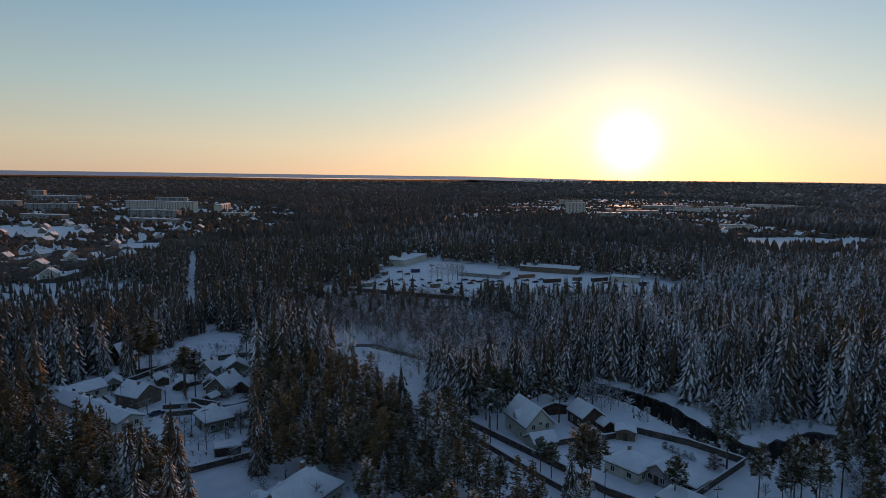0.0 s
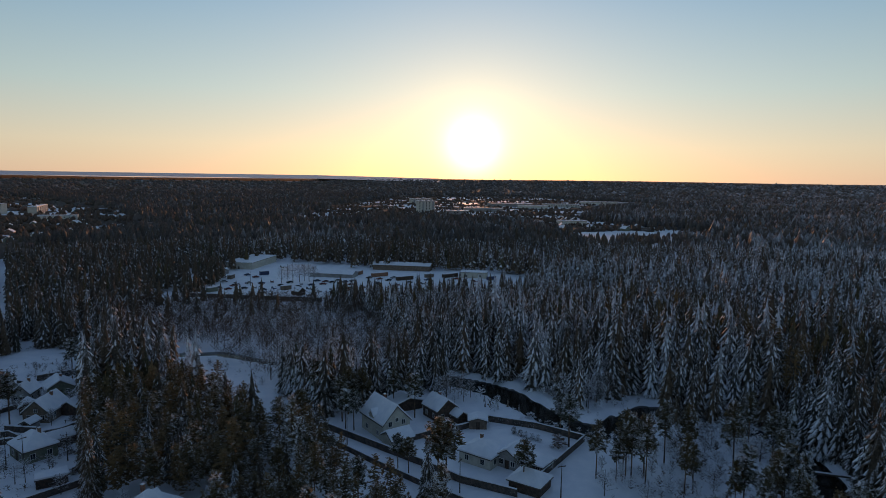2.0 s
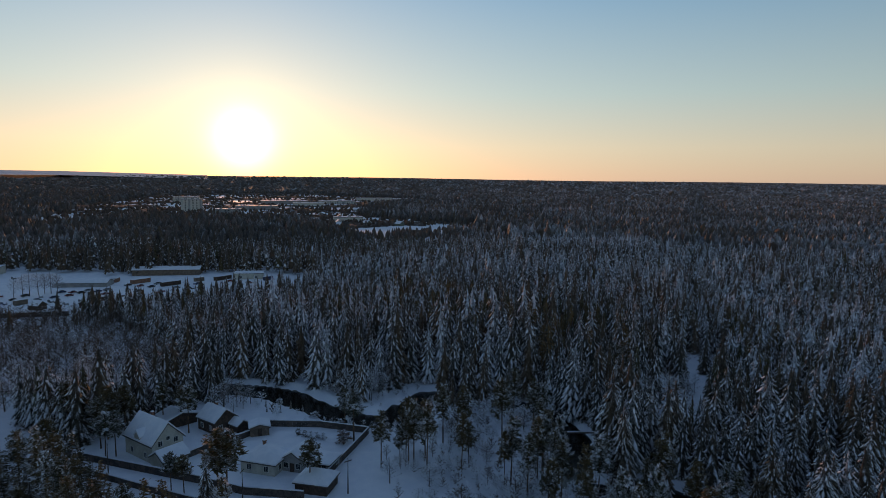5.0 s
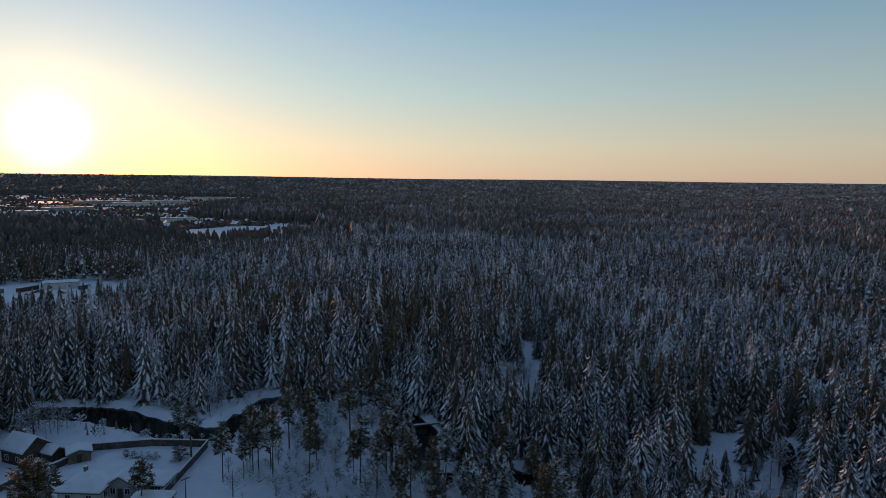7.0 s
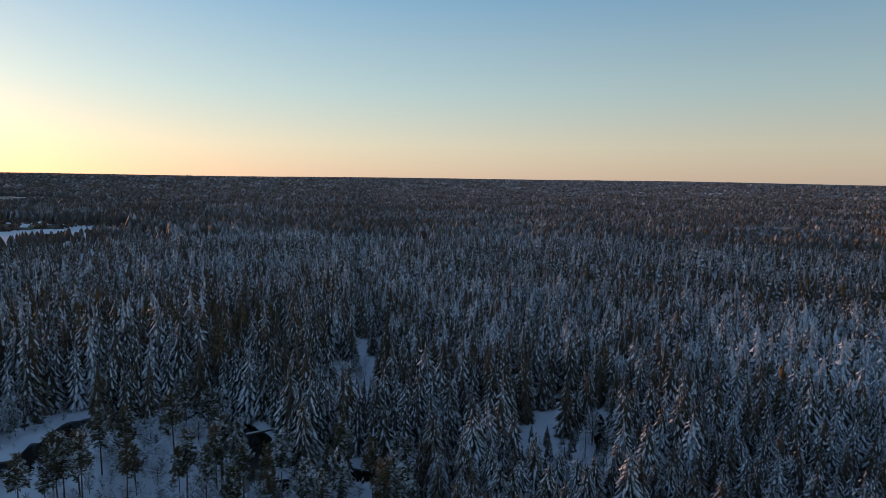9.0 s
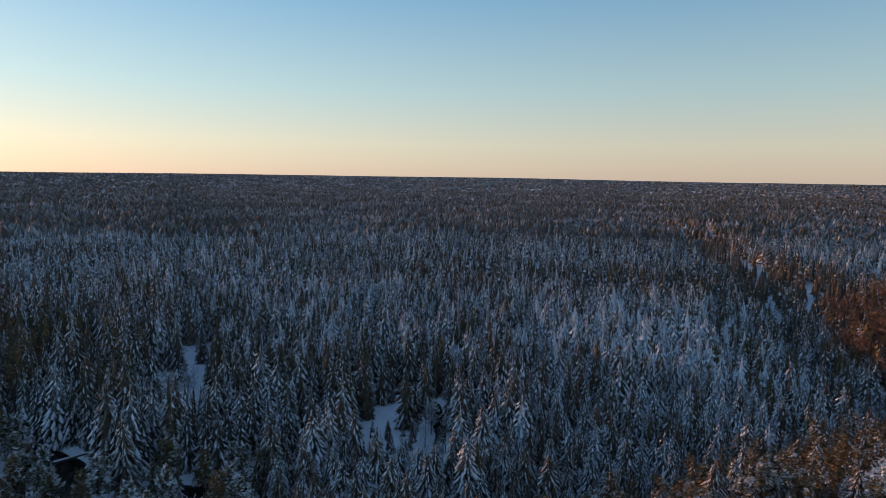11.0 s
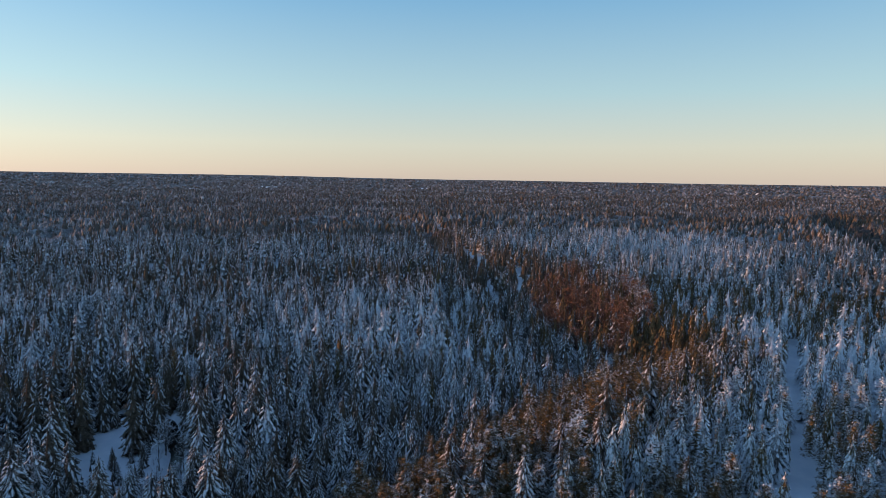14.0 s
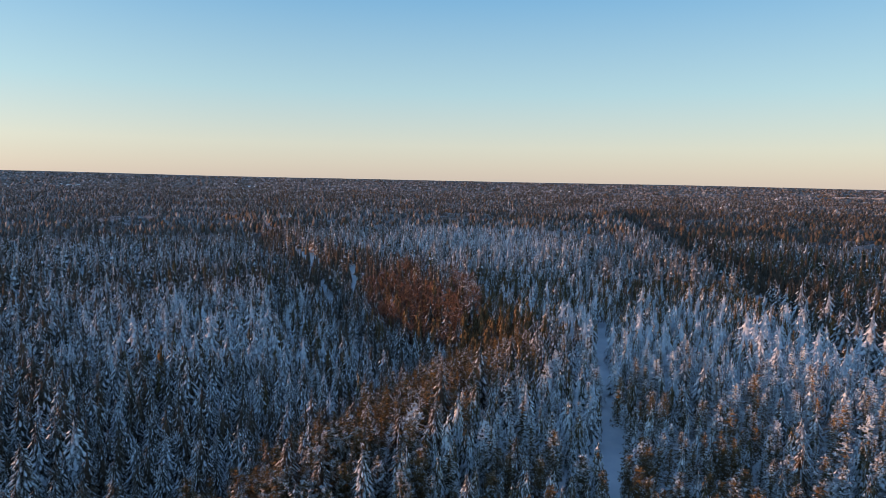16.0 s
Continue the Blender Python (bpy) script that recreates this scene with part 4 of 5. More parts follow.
def window(parent, x, y, z, w, h, facing):
    """A framed window on a wall; facing: the turn about z of its outward side, 0 looks along -y."""
    turn = pose(x, y, z, 0, 0, facing)
    bm = bmesh.new()
    for a in ((-w / 2 - 0.08, -0.06, -0.08, w / 2 + 0.08, 0.06, 0), (-w / 2 - 0.08, -0.06, h, w / 2 + 0.08, 0.06, h + 0.08),
              (-w / 2 - 0.08, -0.06, 0, -w / 2, 0.06, h), (w / 2, -0.06, 0, w / 2 + 0.08, 0.06, h), (-0.03, -0.05, 0, 0.03, 0.05, h)):
        box(bm, *a, turn)
    ob = part("window", bm, FRAME, parent)
    bm = bmesh.new()
    box(bm, -w / 2, -0.03, 0, w / 2, 0.04, h, turn)
    part("pane", bm, GLASS, ob)
    return ob


def roof_profile(w, wall, roof, over, lift, thick):
    """The cross-section of a gabled roof skin."""
    s = roof / (w / 2)
    e = w / 2 + over
    return [(-e, wall - over * s + lift), (0, wall + roof + lift), (e, wall - over * s + lift),
            (e, wall - over * s + lift + thick), (0, wall + roof + lift + thick * 1.15), (-e, wall - over * s + lift + thick)]


def hip(bm, w, d, z, rise, over, thick):
    """A hipped slab: eaves at z, with a short ridge along the longer side."""
    a, b = w / 2 + over, d / 2 + over
    r = max(0.0, a - b) + 0.2 if a > b else 0.2
    lo = [bm.verts.new(p) for p in ((-a, -b, z), (a, -b, z), (a, b, z), (-a, b, z))]
    mid = [bm.verts.new(p) for p in ((-a, -b, z + thick), (a, -b, z + thick), (a, b, z + thick), (-a, b, z + thick))]
    top = [bm.verts.new(p) for p in ((-r, 0, z + rise + thick), (r, 0, z + rise + thick))]
    bm.faces.new(lo[::-1])
    for i in range(4):
        bm.faces.new((lo[i], lo[(i + 1) % 4], mid[(i + 1) % 4], mid[i]))
    bm.faces.new((mid[0], mid[1], top[1], top[0]))
    bm.faces.new((mid[1], mid[2], top[1]))
    bm.faces.new((mid[2], mid[3], top[0], top[1]))
    bm.faces.new((mid[3], mid[0], top[0]))


def house(x, y, turn, w, d, wall, roof, material, label, kind="gable", windows=True, chimney=True, door=True, name="house", dormer=False, floors=1):
    """A house with its ridge along its own y (w across, d along), walls, roof under snow, windows, door and chimney."""
    root = tagged(new(name), label, "house" if name == "house" else name.replace("_", " "))
    root.matrix_basis = pose(x, y, height(x, y) - 0.25, 0, 0, turn)
    wall += 0.25
    bm = bmesh.new()
    if kind == "gable":
        prism(bm, [(-w / 2, 0), (w / 2, 0), (w / 2, wall), (0, wall + roof - 0.02), (-w / 2, wall)], -d / 2, d / 2)
    else:
        box(bm, -w / 2, -d / 2, 0, w / 2, d / 2, wall)
    part("wall", bm, material, root)
    over = 0.45
    bm, bs = bmesh.new(), bmesh.new()
    if kind == "gable":
        prism(bm, roof_profile(w, wall, roof, over, 0.02, 0.14), -d / 2 - over, d / 2 + over)
        prism(bs, roof_profile(w, wall, roof, over - 0.04, 0.165, 0.42), -d / 2 - over + 0.04, d / 2 + over - 0.04)
    elif kind == "hip":
        hip(bm, w, d, wall, roof, over, 0.14)
        hip(bs, w, d, wall + 0.145, roof + 0.1, over - 0.03, 0.38)
    else:
        box(bm, -w / 2 - 0.25, -d / 2 - 0.25, wall, w / 2 + 0.25, d / 2 + 0.25, wall + 0.18)
        box(bs, -w / 2 - 0.22, -d / 2 - 0.22, wall + 0.18, w / 2 + 0.22, d / 2 + 0.22, wall + 0.62)
    bmesh.ops.bevel(bs, geom=bs.edges[:], offset=0.1, segments=1, affect="EDGES")
    top = part("roof", bm, ROOFING, root)
    part("snow_cover", bs, ROOF_SNOW, top, "thick layer of fresh snow")
    if windows:
        for f in range(floors):
            z = 1.1 + 2.7 * f
            for u in (-0.25, 0.25):
                if z + 1.3 < wall + roof * 0.45:
                    window(root, u * w, -d / 2 - 0.02, z, 1.0, 1.2, 0)
                if z + 1.3 < wall:
                    window(root, -w / 2 - 0.02, u * d, z, 1.0, 1.2, -90)
                    window(root, w / 2 + 0.02, u * d, z, 1.0, 1.2, 90)
        if kind == "gable" and roof > 2.4:
            window(root, 0, -d / 2 - 0.02, wall + 0.1, 0.8, 0.9, 0)
    if door:
        bm = bmesh.new()
        box(bm, -0.5, -d / 2 - 0.07, 0.2, 0.5, -d / 2 + 0.05, 2.25)
        part("door", bm, TIMBER, root)
    if chimney:
        bm = bmesh.new()
        zc = wall + roof * 0.6
        box(bm, w * 0.1 - 0.3, d * 0.15 - 0.3, zc, w * 0.1 + 0.3, d * 0.15 + 0.3, wall + roof + 0.9)
        box(bm, w * 0.1 - 0.36, d * 0.15 - 0.36, wall + roof + 0.75, w * 0.1 + 0.36, d * 0.15 + 0.36, wall + roof + 0.9)
        ch = part("chimney", bm, BRICK, root)
        bm = bmesh.new()
        box(bm, w * 0.1 - 0.33, d * 0.15 - 0.33, wall + roof + 0.9, w * 0.1 + 0.33, d * 0.15 + 0.33, wall + roof + 1.12)
        bmesh.ops.bevel(bm, geom=bm.edges[:], offset=0.06, segments=1, affect="EDGES")
        part("snow_cap", bm, ROOF_SNOW, ch)
    if dormer:
        bm, bs = bmesh.new(), bmesh.new()
        prism(bm, [(-1.1, wall - 0.4), (1.1, wall - 0.4), (1.1, wall + 1.0), (0, wall + 2.1), (-1.1, wall + 1.0)], -w / 2 - 0.3, -w / 4)
        bmesh.ops.rotate(bm, verts=bm.verts, cent=(0, 0, 0), matrix=Matrix.Rotation(radians(-90), 3, "Z"))
        dm = part("dormer", bm, material, root)
        prism(bs, roof_profile(2.2, wall + 1.0, 1.1, 0.25, 0.03, 0.4), -w / 2 - 0.5, -w / 5)
        bmesh.ops.rotate(bs, verts=bs.verts, cent=(0, 0, 0), matrix=Matrix.Rotation(radians(-90), 3, "Z"))
        part("snow_cover", bs, ROOF_SNOW, dm)
    return root


def fence(line, h=1.8, label="dark board fence capped with snow", panel=2.4):
    """A board fence along a line: posts, panels and the snow that lies on them."""
    root = tagged(new("fence"), label, "fence")
    for (ax, ay), (bx, by) in zip(line[:-1], line[1:]):
        ln = math.hypot(bx - ax, by - ay)
        n = max(1, round(ln / panel))
        turn = math.degrees(math.atan2(by - ay, bx - ax))
        for i in range(n):
            x, y = ax + (bx - ax) * i / n, ay + (by - ay) * i / n
            z = min(height(x, y), height(ax + (bx - ax) * (i + 1) / n, ay + (by - ay) * (i + 1) / n)) - 0.2
            m, w = pose(x, y, z, 0, 0, turn), ln / n
            bm = bmesh.new()
            box(bm, -0.07, -0.07, 0, 0.07, 0.07, h + 0.3, m)
            part("post", bm, FENCE, root)
            bm = bmesh.new()
            k = 5
            for j in range(k):
                box(bm, 0.08 + (w - 0.16) * j / k, -0.025, 0.1, 0.06 + (w - 0.16) * (j + 1) / k, 0.025 + 0.01 * (j % 2), h + 0.2, m)
            p = part("panel", bm, FENCE, root)
            bm = bmesh.new()
            box(bm, 0.02, -0.12, h + 0.2, w - 0.02, 0.12, h + 0.42, m)
            part("snow_cap", bm, ROOF_SNOW, p)
    return root


def car(x, y, turn, paint, label):
    """A parked car under a thick cap of snow."""
    root = tagged(new("car"), label, "car", group="parked cars")
    root.matrix_basis = pose(x, y, height(x, y) + 0.02, 0, 0, turn)
    bm = bmesh.new()
    prism(bm, [(-2.15, 0.3), (2.15, 0.3), (2.2, 0.75), (1.2, 0.95), (0.6, 1.4), (-1.2, 1.42), (-2.0, 1.0), (-2.2, 0.8)], -0.85, 0.85)
    bmesh.ops.bevel(bm, geom=bm.edges[:], offset=0.08, segments=1, affect="EDGES")
    part("body", bm, paint, root)
    bm = bmesh.new()
    prism(bm, [(1.1, 0.98), (0.62, 1.36), (-1.15, 1.38), (-1.7, 1.1), (-1.7, 0.98)], -0.875, 0.875)
    part("side_window", bm, GLASS, root)
    bm = bmesh.new()
    prism(bm, [(2.1, 0.8), (1.2, 0.98), (0.6, 1.43), (-1.2, 1.45), (-2.1, 1.0), (-2.05, 1.12), (-1.2, 1.6), (0.55, 1.58), (1.25, 1.1), (2.05, 0.9)], -0.7, 0.7)
    part("snow_cover", bm, ROOF_SNOW, root, "cap of snow over roof and bonnet")
    for wx in (-1.35, 1.35):
        for wy in (-0.82, 0.82):
            bm = bmesh.new()
            bmesh.ops.create_cone(bm, cap_ends=True, segments=12, radius1=0.32, radius2=0.32, depth=0.2, matrix=pose(wx, wy, 0.32, 90))
            part("wheel", bm, TYRE, root)
    return root


# ---- the fenced yard by the river ----
house(22.4, 156.2, 21.6, 7.7, 11.4, 4.4, 4.0, PLASTER, "cream two-storey house with a steep snow-covered roof", floors=2, dormer=True)
house(24.2, 147.6, 111.6, 5.0, 6.0, 2.3, 1.5, PLASTER, "low cream garage beside the house, snow on its roof", name="garage", chimney=False, windows=False)
house(38.6, 163.6, 21, 6.4, 7.2, 3.2, 2.4, TIMBER, "dark timber cabin with a snowy gable roof")
house(43, 159.5, 21, 3.2, 3.2, 1.8, 1.0, TIMBER, "small dark lean-to beside the cabin", name="shed", chimney=False, windows=False)
house(46.8, 154.6, -15, 4.6, 3.8, 2.2, 0.7, BROWN, "small brown shed with a low snowy roof", name="shed", chimney=False, windows=False)
house(30.5, 172.5, 15, 8, 6, 2.2, 1.2, TIMBER, "dark timber outbuilding among pines, roof under snow", name="shed", chimney=False, windows=False)
house(42.6, 135.0, 40, 8.2, 8.5, 2.5, 2.2, PLASTER, "bungalow with pale walls and a wide snowy roof", kind="hip")
house(48.5, 131.2, -50, 6.0, 6.0, 2.5, 1.9, GREY_WALL, "grey-walled annex with a tall gable", chimney=False)
house(53.0, 127.0, -50, 4.5, 5.5, 2.2, 0.9, GREY_WALL, "low grey wing with a snowy roof", chimney=False, kind="hip")
house(48.0, 119.6, -46, 7.0, 6.0, 2.1, 1.8, TIMBER, "dark gatehouse under a hipped snowy roof", kind="hip", chimney=False, windows=False)
fence([(49.5, 158.2), (61.4, 150.2), (70.5, 140.1), (50.5, 121.5)], 1.7)
fence([(44, 116.5), (34.2, 125.1), (27.7, 135), (19.1, 146), (8.3, 159.7), (0, 171)], 1.7)
fence([(50, 156.5), (42, 153.2), (34, 151.3), (28.2, 148.9)], 1.5)
fence([(-6, 168), (7.9, 152.1), (17.9, 137.1), (27.6, 123.0), (36, 112)], 1.4, "low dark fence along the snowy lane")
fence([(42, 160.5), (46.5, 157.2)], 2.0, "short dark fence behind the cabin")

# ---- the village ----
house(-96.5, 166.5, -32 + 90, 7, 38, 2.4, 1.3, PLASTER, "long low house with a broad snow-covered roof", floors=1)
house(-106, 178.5, -32, 7, 12, 2.5, 1.6, PLASTER, "side wing of the long house under snow", chimney=False)
house(-87.4, 175.4, 65.8 + 180, 8.2, 8.6, 3.2, 2.6, BROWN, "brown boarded house with a snowy gable roof")
house(-101, 187.5, 30, 4.5, 5.5, 2.2, 1.6, GREY_WALL, "small grey shed with a snowy roof", name="shed", chimney=False)
house(-65.5, 184, -12.7, 7, 9, 2.7, 3.0, BROWN, "brown cottage with a steep snowy roof")
house(-59.5, 187, -12.7, 4.5, 7, 2.2, 1.4, TIMBER, "dark lean-to beside the cottage", name="shed", chimney=False, windows=False)
house(-76, 199.5, -5, 4.8, 6.5, 3.0, 2.4, GREY_WALL, "narrow grey cottage with a snowy gable")
house(-69, 204, 25, 7.5, 7.5, 2.5, 2.2, GREEN_WALL, "green cottage under deep snow")
house(-63, 210, 10, 6, 6, 2.4, 2.2, GREY_WALL, "grey cottage by the field, roof under snow")
house(-59.5, 158.5, -50, 8.2, 7, 2.8, 2.8, GREEN_WALL, "square cottage with a hipped snowy roof", kind="hip")
house(-56, 163.5, -50, 3, 6, 2.2, 1.2, TIMBER, "dark shed behind the square cottage", name="shed", chimney=False, windows=False)
house(-50.5, 142.6, 21, 5.8, 3.6, 1.9, 0.3, TIMBER, "low dark shed with a flat snowy roof", kind="flat", name="shed", chimney=False, windows=False)
house(-121.5, 217.5, 60, 6, 7, 2.6, 2.4, GREY_WALL, "grey cottage at the wood's edge")
house(-111, 213, -15, 5.5, 7, 3.0, 4.0, TIMBER, "dark steep-gabled cottage beside tall pines")
house(-80, 188, 20, 3.5, 4, 2.0, 1.0, TIMBER, "small dark shed in a snowy garden", name="shed", chimney=False, windows=False)
house(-27, 119, 62, 11, 10, 3.2, 4.0, PLASTER, "large house with a tall snow-covered hipped roof", kind="hip")
house(-28.5, 116, -28, 6.5, 12, 3.0, 3.4, PLASTER, "gabled cross wing of the large house", chimney=False, dormer=True)
house(-34.5, 114, 62, 6, 7, 2.8, 2.2, PLASTER, "lower wing of the large house under snow", chimney=False, kind="hip")
house(-88.5, 192.6, 35, 3.4, 5.5, 1.9, 0.8, TIMBER, "low dark woodshed under snow", name="shed", chimney=False, windows=False)
house(-53, 168, -15, 3, 4.5, 2.0, 0.8, BROWN, "small brown shed by a garden fence", name="shed", chimney=False, windows=False)
house(-72, 189, 15, 3.2, 4.2, 2.0, 1.2, TIMBER, "dark garden shed among bare trees", name="shed", chimney=False, windows=False)
house(-66.5, 176, -20, 2.6, 3.4, 1.8, 0.7, GREY_WALL, "grey hut in a snowy garden", name="shed", chimney=False, windows=False)
fence([(-110.8, 188.1), (-103.2, 197.8), (-92.7, 208.6)], 1.5)
fence([(-72, 175), (-63.8, 172.1)], 1.6)
fence([(-74.4, 164.6), (-67.2, 166.9), (-64, 164)], 1.4)
fence([(-84.4, 215.5), (-70.5, 206.2)], 1.4)
fence([(-99.7, 178.9), (-91, 170), (-83, 162.4)], 1.0, "low garden fence half buried in snow")
fence([(-82, 186), (-76, 192), (-66, 195), (-58, 193)], 1.3, "dark picket fence between snowy gardens")
fence([(-56, 131), (-54, 132.2), (-44.1, 140.3), (-40.5, 143)], 1.5, "dark wooden fence along a snowy lane")
fence([(-104, 183.5), (-98, 194), (-93, 209), (-86, 213)], 1.5)
fence([(-84.4, 212.2), (-69.9, 205.5)], 1.4)
fence([(-79.6, 217.8), (-68.4, 224), (-63, 227)], 1.9, "dark fence at the edge of a snowy field")
fence([(-66, 168), (-58, 171), (-54, 176)], 1.5)
fence([(-78, 170), (-70, 172), (-66.5, 168.5)], 1.3)

# ---- the works yard across the valley ----
house(-31, 492, -20, 20, 46, 4.6, 0.8, PLASTER, "pale flat-roofed hall in a snowy yard", kind="flat", name="warehouse", chimney=False, windows=False)
house(26, 426, 64, 11, 30, 2.4, 1.6, GREY_WALL, "long low shed buried in snow", name="warehouse", chimney=False, windows=False, door=False)
house(77, 450, 67, 11, 42, 3.6, 1.4, BROWN, "long brown workshop with a snowy roof", name="warehouse", chimney=False, windows=False)
house(118, 405, 68, 9, 18, 3.6, 0.8, PLASTER, "pale site building with dark windows", kind="flat", name="warehouse", chimney=False)
house(-48, 452, 10, 7, 9, 2.4, 1.2, GREY_WALL, "small shed at the yard's edge", name="shed", chimney=False, windows=False)
house(2, 360, 40, 5, 6, 2.3, 1.8, TIMBER, "dark hut by the yard fence", name="shed", chimney=False, windows=False)
house(22, 356, -20, 4, 6, 2.2, 1.4, TIMBER, "dark hut under snow", name="shed", chimney=False, windows=False)
fence([(-60, 362), (-27, 350), (14, 336)], 2.2, "long dark fence along the works yard", 4.0)
car_rng = random.Random(3)
for i, (x, y) in enumerate(((-47, 440), (-43, 411), (-31, 438), (-25, 428), (-29, 384), (-23, 386), (-18, 378), (-14, 407), (-3, 403), (2, 386), (14, 406), (19, 402), (23, 398), (27, 404), (31, 398),
                            (34, 387), (8, 377), (14, 366), (21, 371), (54, 406), (59, 400), (71, 390), (98, 392), (113, 386), (-9, 475), (46, 395), (84, 398), (-36, 395), (40, 378), (-27.4, 209.6), (-78, 166), (52, 139), (-35, 402), (-28, 404), (-20, 402), (-38, 382), (-8, 392), (4, 395), (10, 390), (17, 392), (27, 392), (36, 400), (50, 388), (62, 382), (78, 384), (90, 380), (-44, 388), (104, 398), (48, 412), (64, 410), (-12, 382))):
    car(x, y, car_rng.choice((15, 20, -70, 100, 40)) + car_rng.uniform(-8, 8), CAR_PAINTS[(i * 7) % 4], "parked car capped with fresh snow")


# ---- town ----
def block(x, y, turn, length, depth, h, storeys):
    """An apartment block or hall: walls, snowy flat roof, a stair head, and windows floor by floor."""
    root = tagged(new("apartment_block" if storeys > 1 else "hall"), "pale concrete block with a flat snow-covered roof" if storeys > 1 else "long low hall under snow", "building", group="buildings of the town")
    root.matrix_basis = pose(x, y, height(x, y) - 0.5, 0, 0, turn)
    bm = bmesh.new()
    box(bm, -length / 2, -depth / 2, 0, length / 2, depth / 2, h)
    part("wall", bm, PANEL if (int(x) % 3) else PLASTER, root)
    bm = bmesh.new()
    box(bm, -length / 2 - 0.4, -depth / 2 - 0.4, h, length / 2 + 0.4, depth / 2 + 0.4, h + 0.5)
    top = part("roof", bm, ROOFING, root)
    bm = bmesh.new()
    box(bm, -length / 2 - 0.2, -depth / 2 - 0.2, h + 0.5, length / 2 + 0.2, depth / 2 + 0.2, h + 1.0)
    part("snow_cover", bm, ROOF_SNOW, top)
    for u in (-0.3, 0.05, 0.34):
        bm = bmesh.new()
        box(bm, length * u - 2, -1.5, h + 0.9, length * u + 2, 1.5, h + 2.6)
        part("stair_head", bm, PANEL, root)
    if storeys > 1:
        bays = int(length / 6)
        for b in range(bays):
            bx = -length / 2 + (b + 0.5) * length / bays
            bm = bmesh.new()
            if b % 3 == 1:
                box(bm, bx - 1.6, -depth / 2 - 1.1, 1.5, bx + 1.6, -depth / 2, h - 0.4)
                part("balcony_stack", bm, GREY_WALL, root)
            else:
                for f in range(storeys):
                    z = 1.2 + f * (h - 0.8) / storeys
                    box(bm, bx - 1.0, -depth / 2 - 0.06, z, bx + 1.0, -depth / 2 + 0.02, z + 1.5)
                part("window_column", bm, GLASS, root)
    return root


for row in BLOCKS:
    block(*row)
for i, (x, y, turn) in enumerate(COTTAGES):
    house(x, y, turn, 7.5 + (i % 3), 9 + (i % 4), 2.8 + 0.4 * (i % 2), 3.0, (BROWN, GREY_WALL, GREEN_WALL, PLASTER, BRICK)[i % 5], "cottage at the edge of town under snow", windows=y < 600)
for i, (x, y, turn) in enumerate(FARMS):
    house(x, y, turn, 12, 18, 4, 5, (BROWN, PLASTER, GREY_WALL)[i % 3], "far farmhouse with a snowy roof on the plain", windows=False, chimney=False, door=False)
block(math.sin(radians(150)) * 3300, math.cos(radians(150)) * 3300, -152, 170, 30, 9, 1)


# ---- small things ----
def pole(x, y, h, arm=True):
    root = tagged(new("utility_pole"), "wooden utility pole with a cross-arm", "pole", group="utility poles")
    root.matrix_basis = pose(x, y, height(x, y) - 0.2, 0, 0, (x * 7) % 90)
    part("shaft", trunk_bm(h, 0.16), BARK, root)
    bm = bmesh.new()
    box(bm, -0.9, -0.06, h - 0.8, 0.9, 0.06, h - 0.65)
    part("cross_arm", bm, TIMBER, root)


for x, y, h in ((11.8, 146.9, 8.5), (52.5, 113.8, 8), (-57.9, 148.5, 9), (-77.6, 170.9, 9), (-88.5, 168, 8), (-26, 394, 9), (-4.5, 165, 8.5), (33, 121, 8), (-62.5, 151.5, 8.5)):
    pole(x, y, h)


def shrub(x, y, h, w, material, label, name):
    """A small garden shrub: many ragged, snow-capped tufts."""
    v, t, s = pine(int(x * 13 + y * 7), 30, 9, 0.1)
    ob = new(name, mesh_np(name, v * [w / 0.32, w / 0.32, 1] * np.array([1, 1, h]), t, [material], s + 0.1, np.full(len(v), 0.4)))
    ob.matrix_basis = pose(x, y, height(x, y) - 0.1)
    return tagged(ob, label, "shrub")


for x, y in ((54.8, 148.4), (55.7, 146.4), (56.7, 145.0), (57.8, 143.6), (58.9, 142.3)):
    shrub(x, y, 1.9, 1.5, SPRUCE, "clipped evergreen shrub dusted with snow", "evergreen_shrub")
for x, y, h, w in ((27.6, 154.6, 1.4, 2.2), (32.3, 147.8, 1.5, 1.8), (36.5, 147.5, 1.2, 1.6), (62.5, 138, 3.4, 3.6), (66.5, 149, 1.8, 2.2), (68.5, 146.5, 1.6, 2.0), (-79, 203, 2, 2.4), (-72, 170, 1.6, 2.2), (63, 157.5, 1.7, 2.2)):
    shrub(x, y, h, w, RUST if h > 3 else TWIGS, "bare brown garden bush holding snow", "bush")

# garden trees, hedges and scrub of the village
for x, y, h in ((-69.3, 182.8, 6), (-73.2, 187.7, 5), (-61.2, 190.5, 6), (-51, 153.8, 7), (-57.8, 143.6, 5), (-72.5, 173.2, 4), (-80.7, 166.5, 5), (-111.1, 201.7, 7), (-72.3, 208, 5),
                (-67.4, 214.1, 6), (-72.7, 218.1, 5), (-84, 200, 5), (-79, 196, 4), (-90, 204, 6), (-98, 205, 5), (-47, 137, 5), (-42, 131, 4), (-33, 127, 5), (-36, 122, 4), (-53.5, 150, 4), (-62, 177, 5), (-104, 208, 6)):
    plant(*STAND["birch_tree"], rng, x, y, h, 1.5)
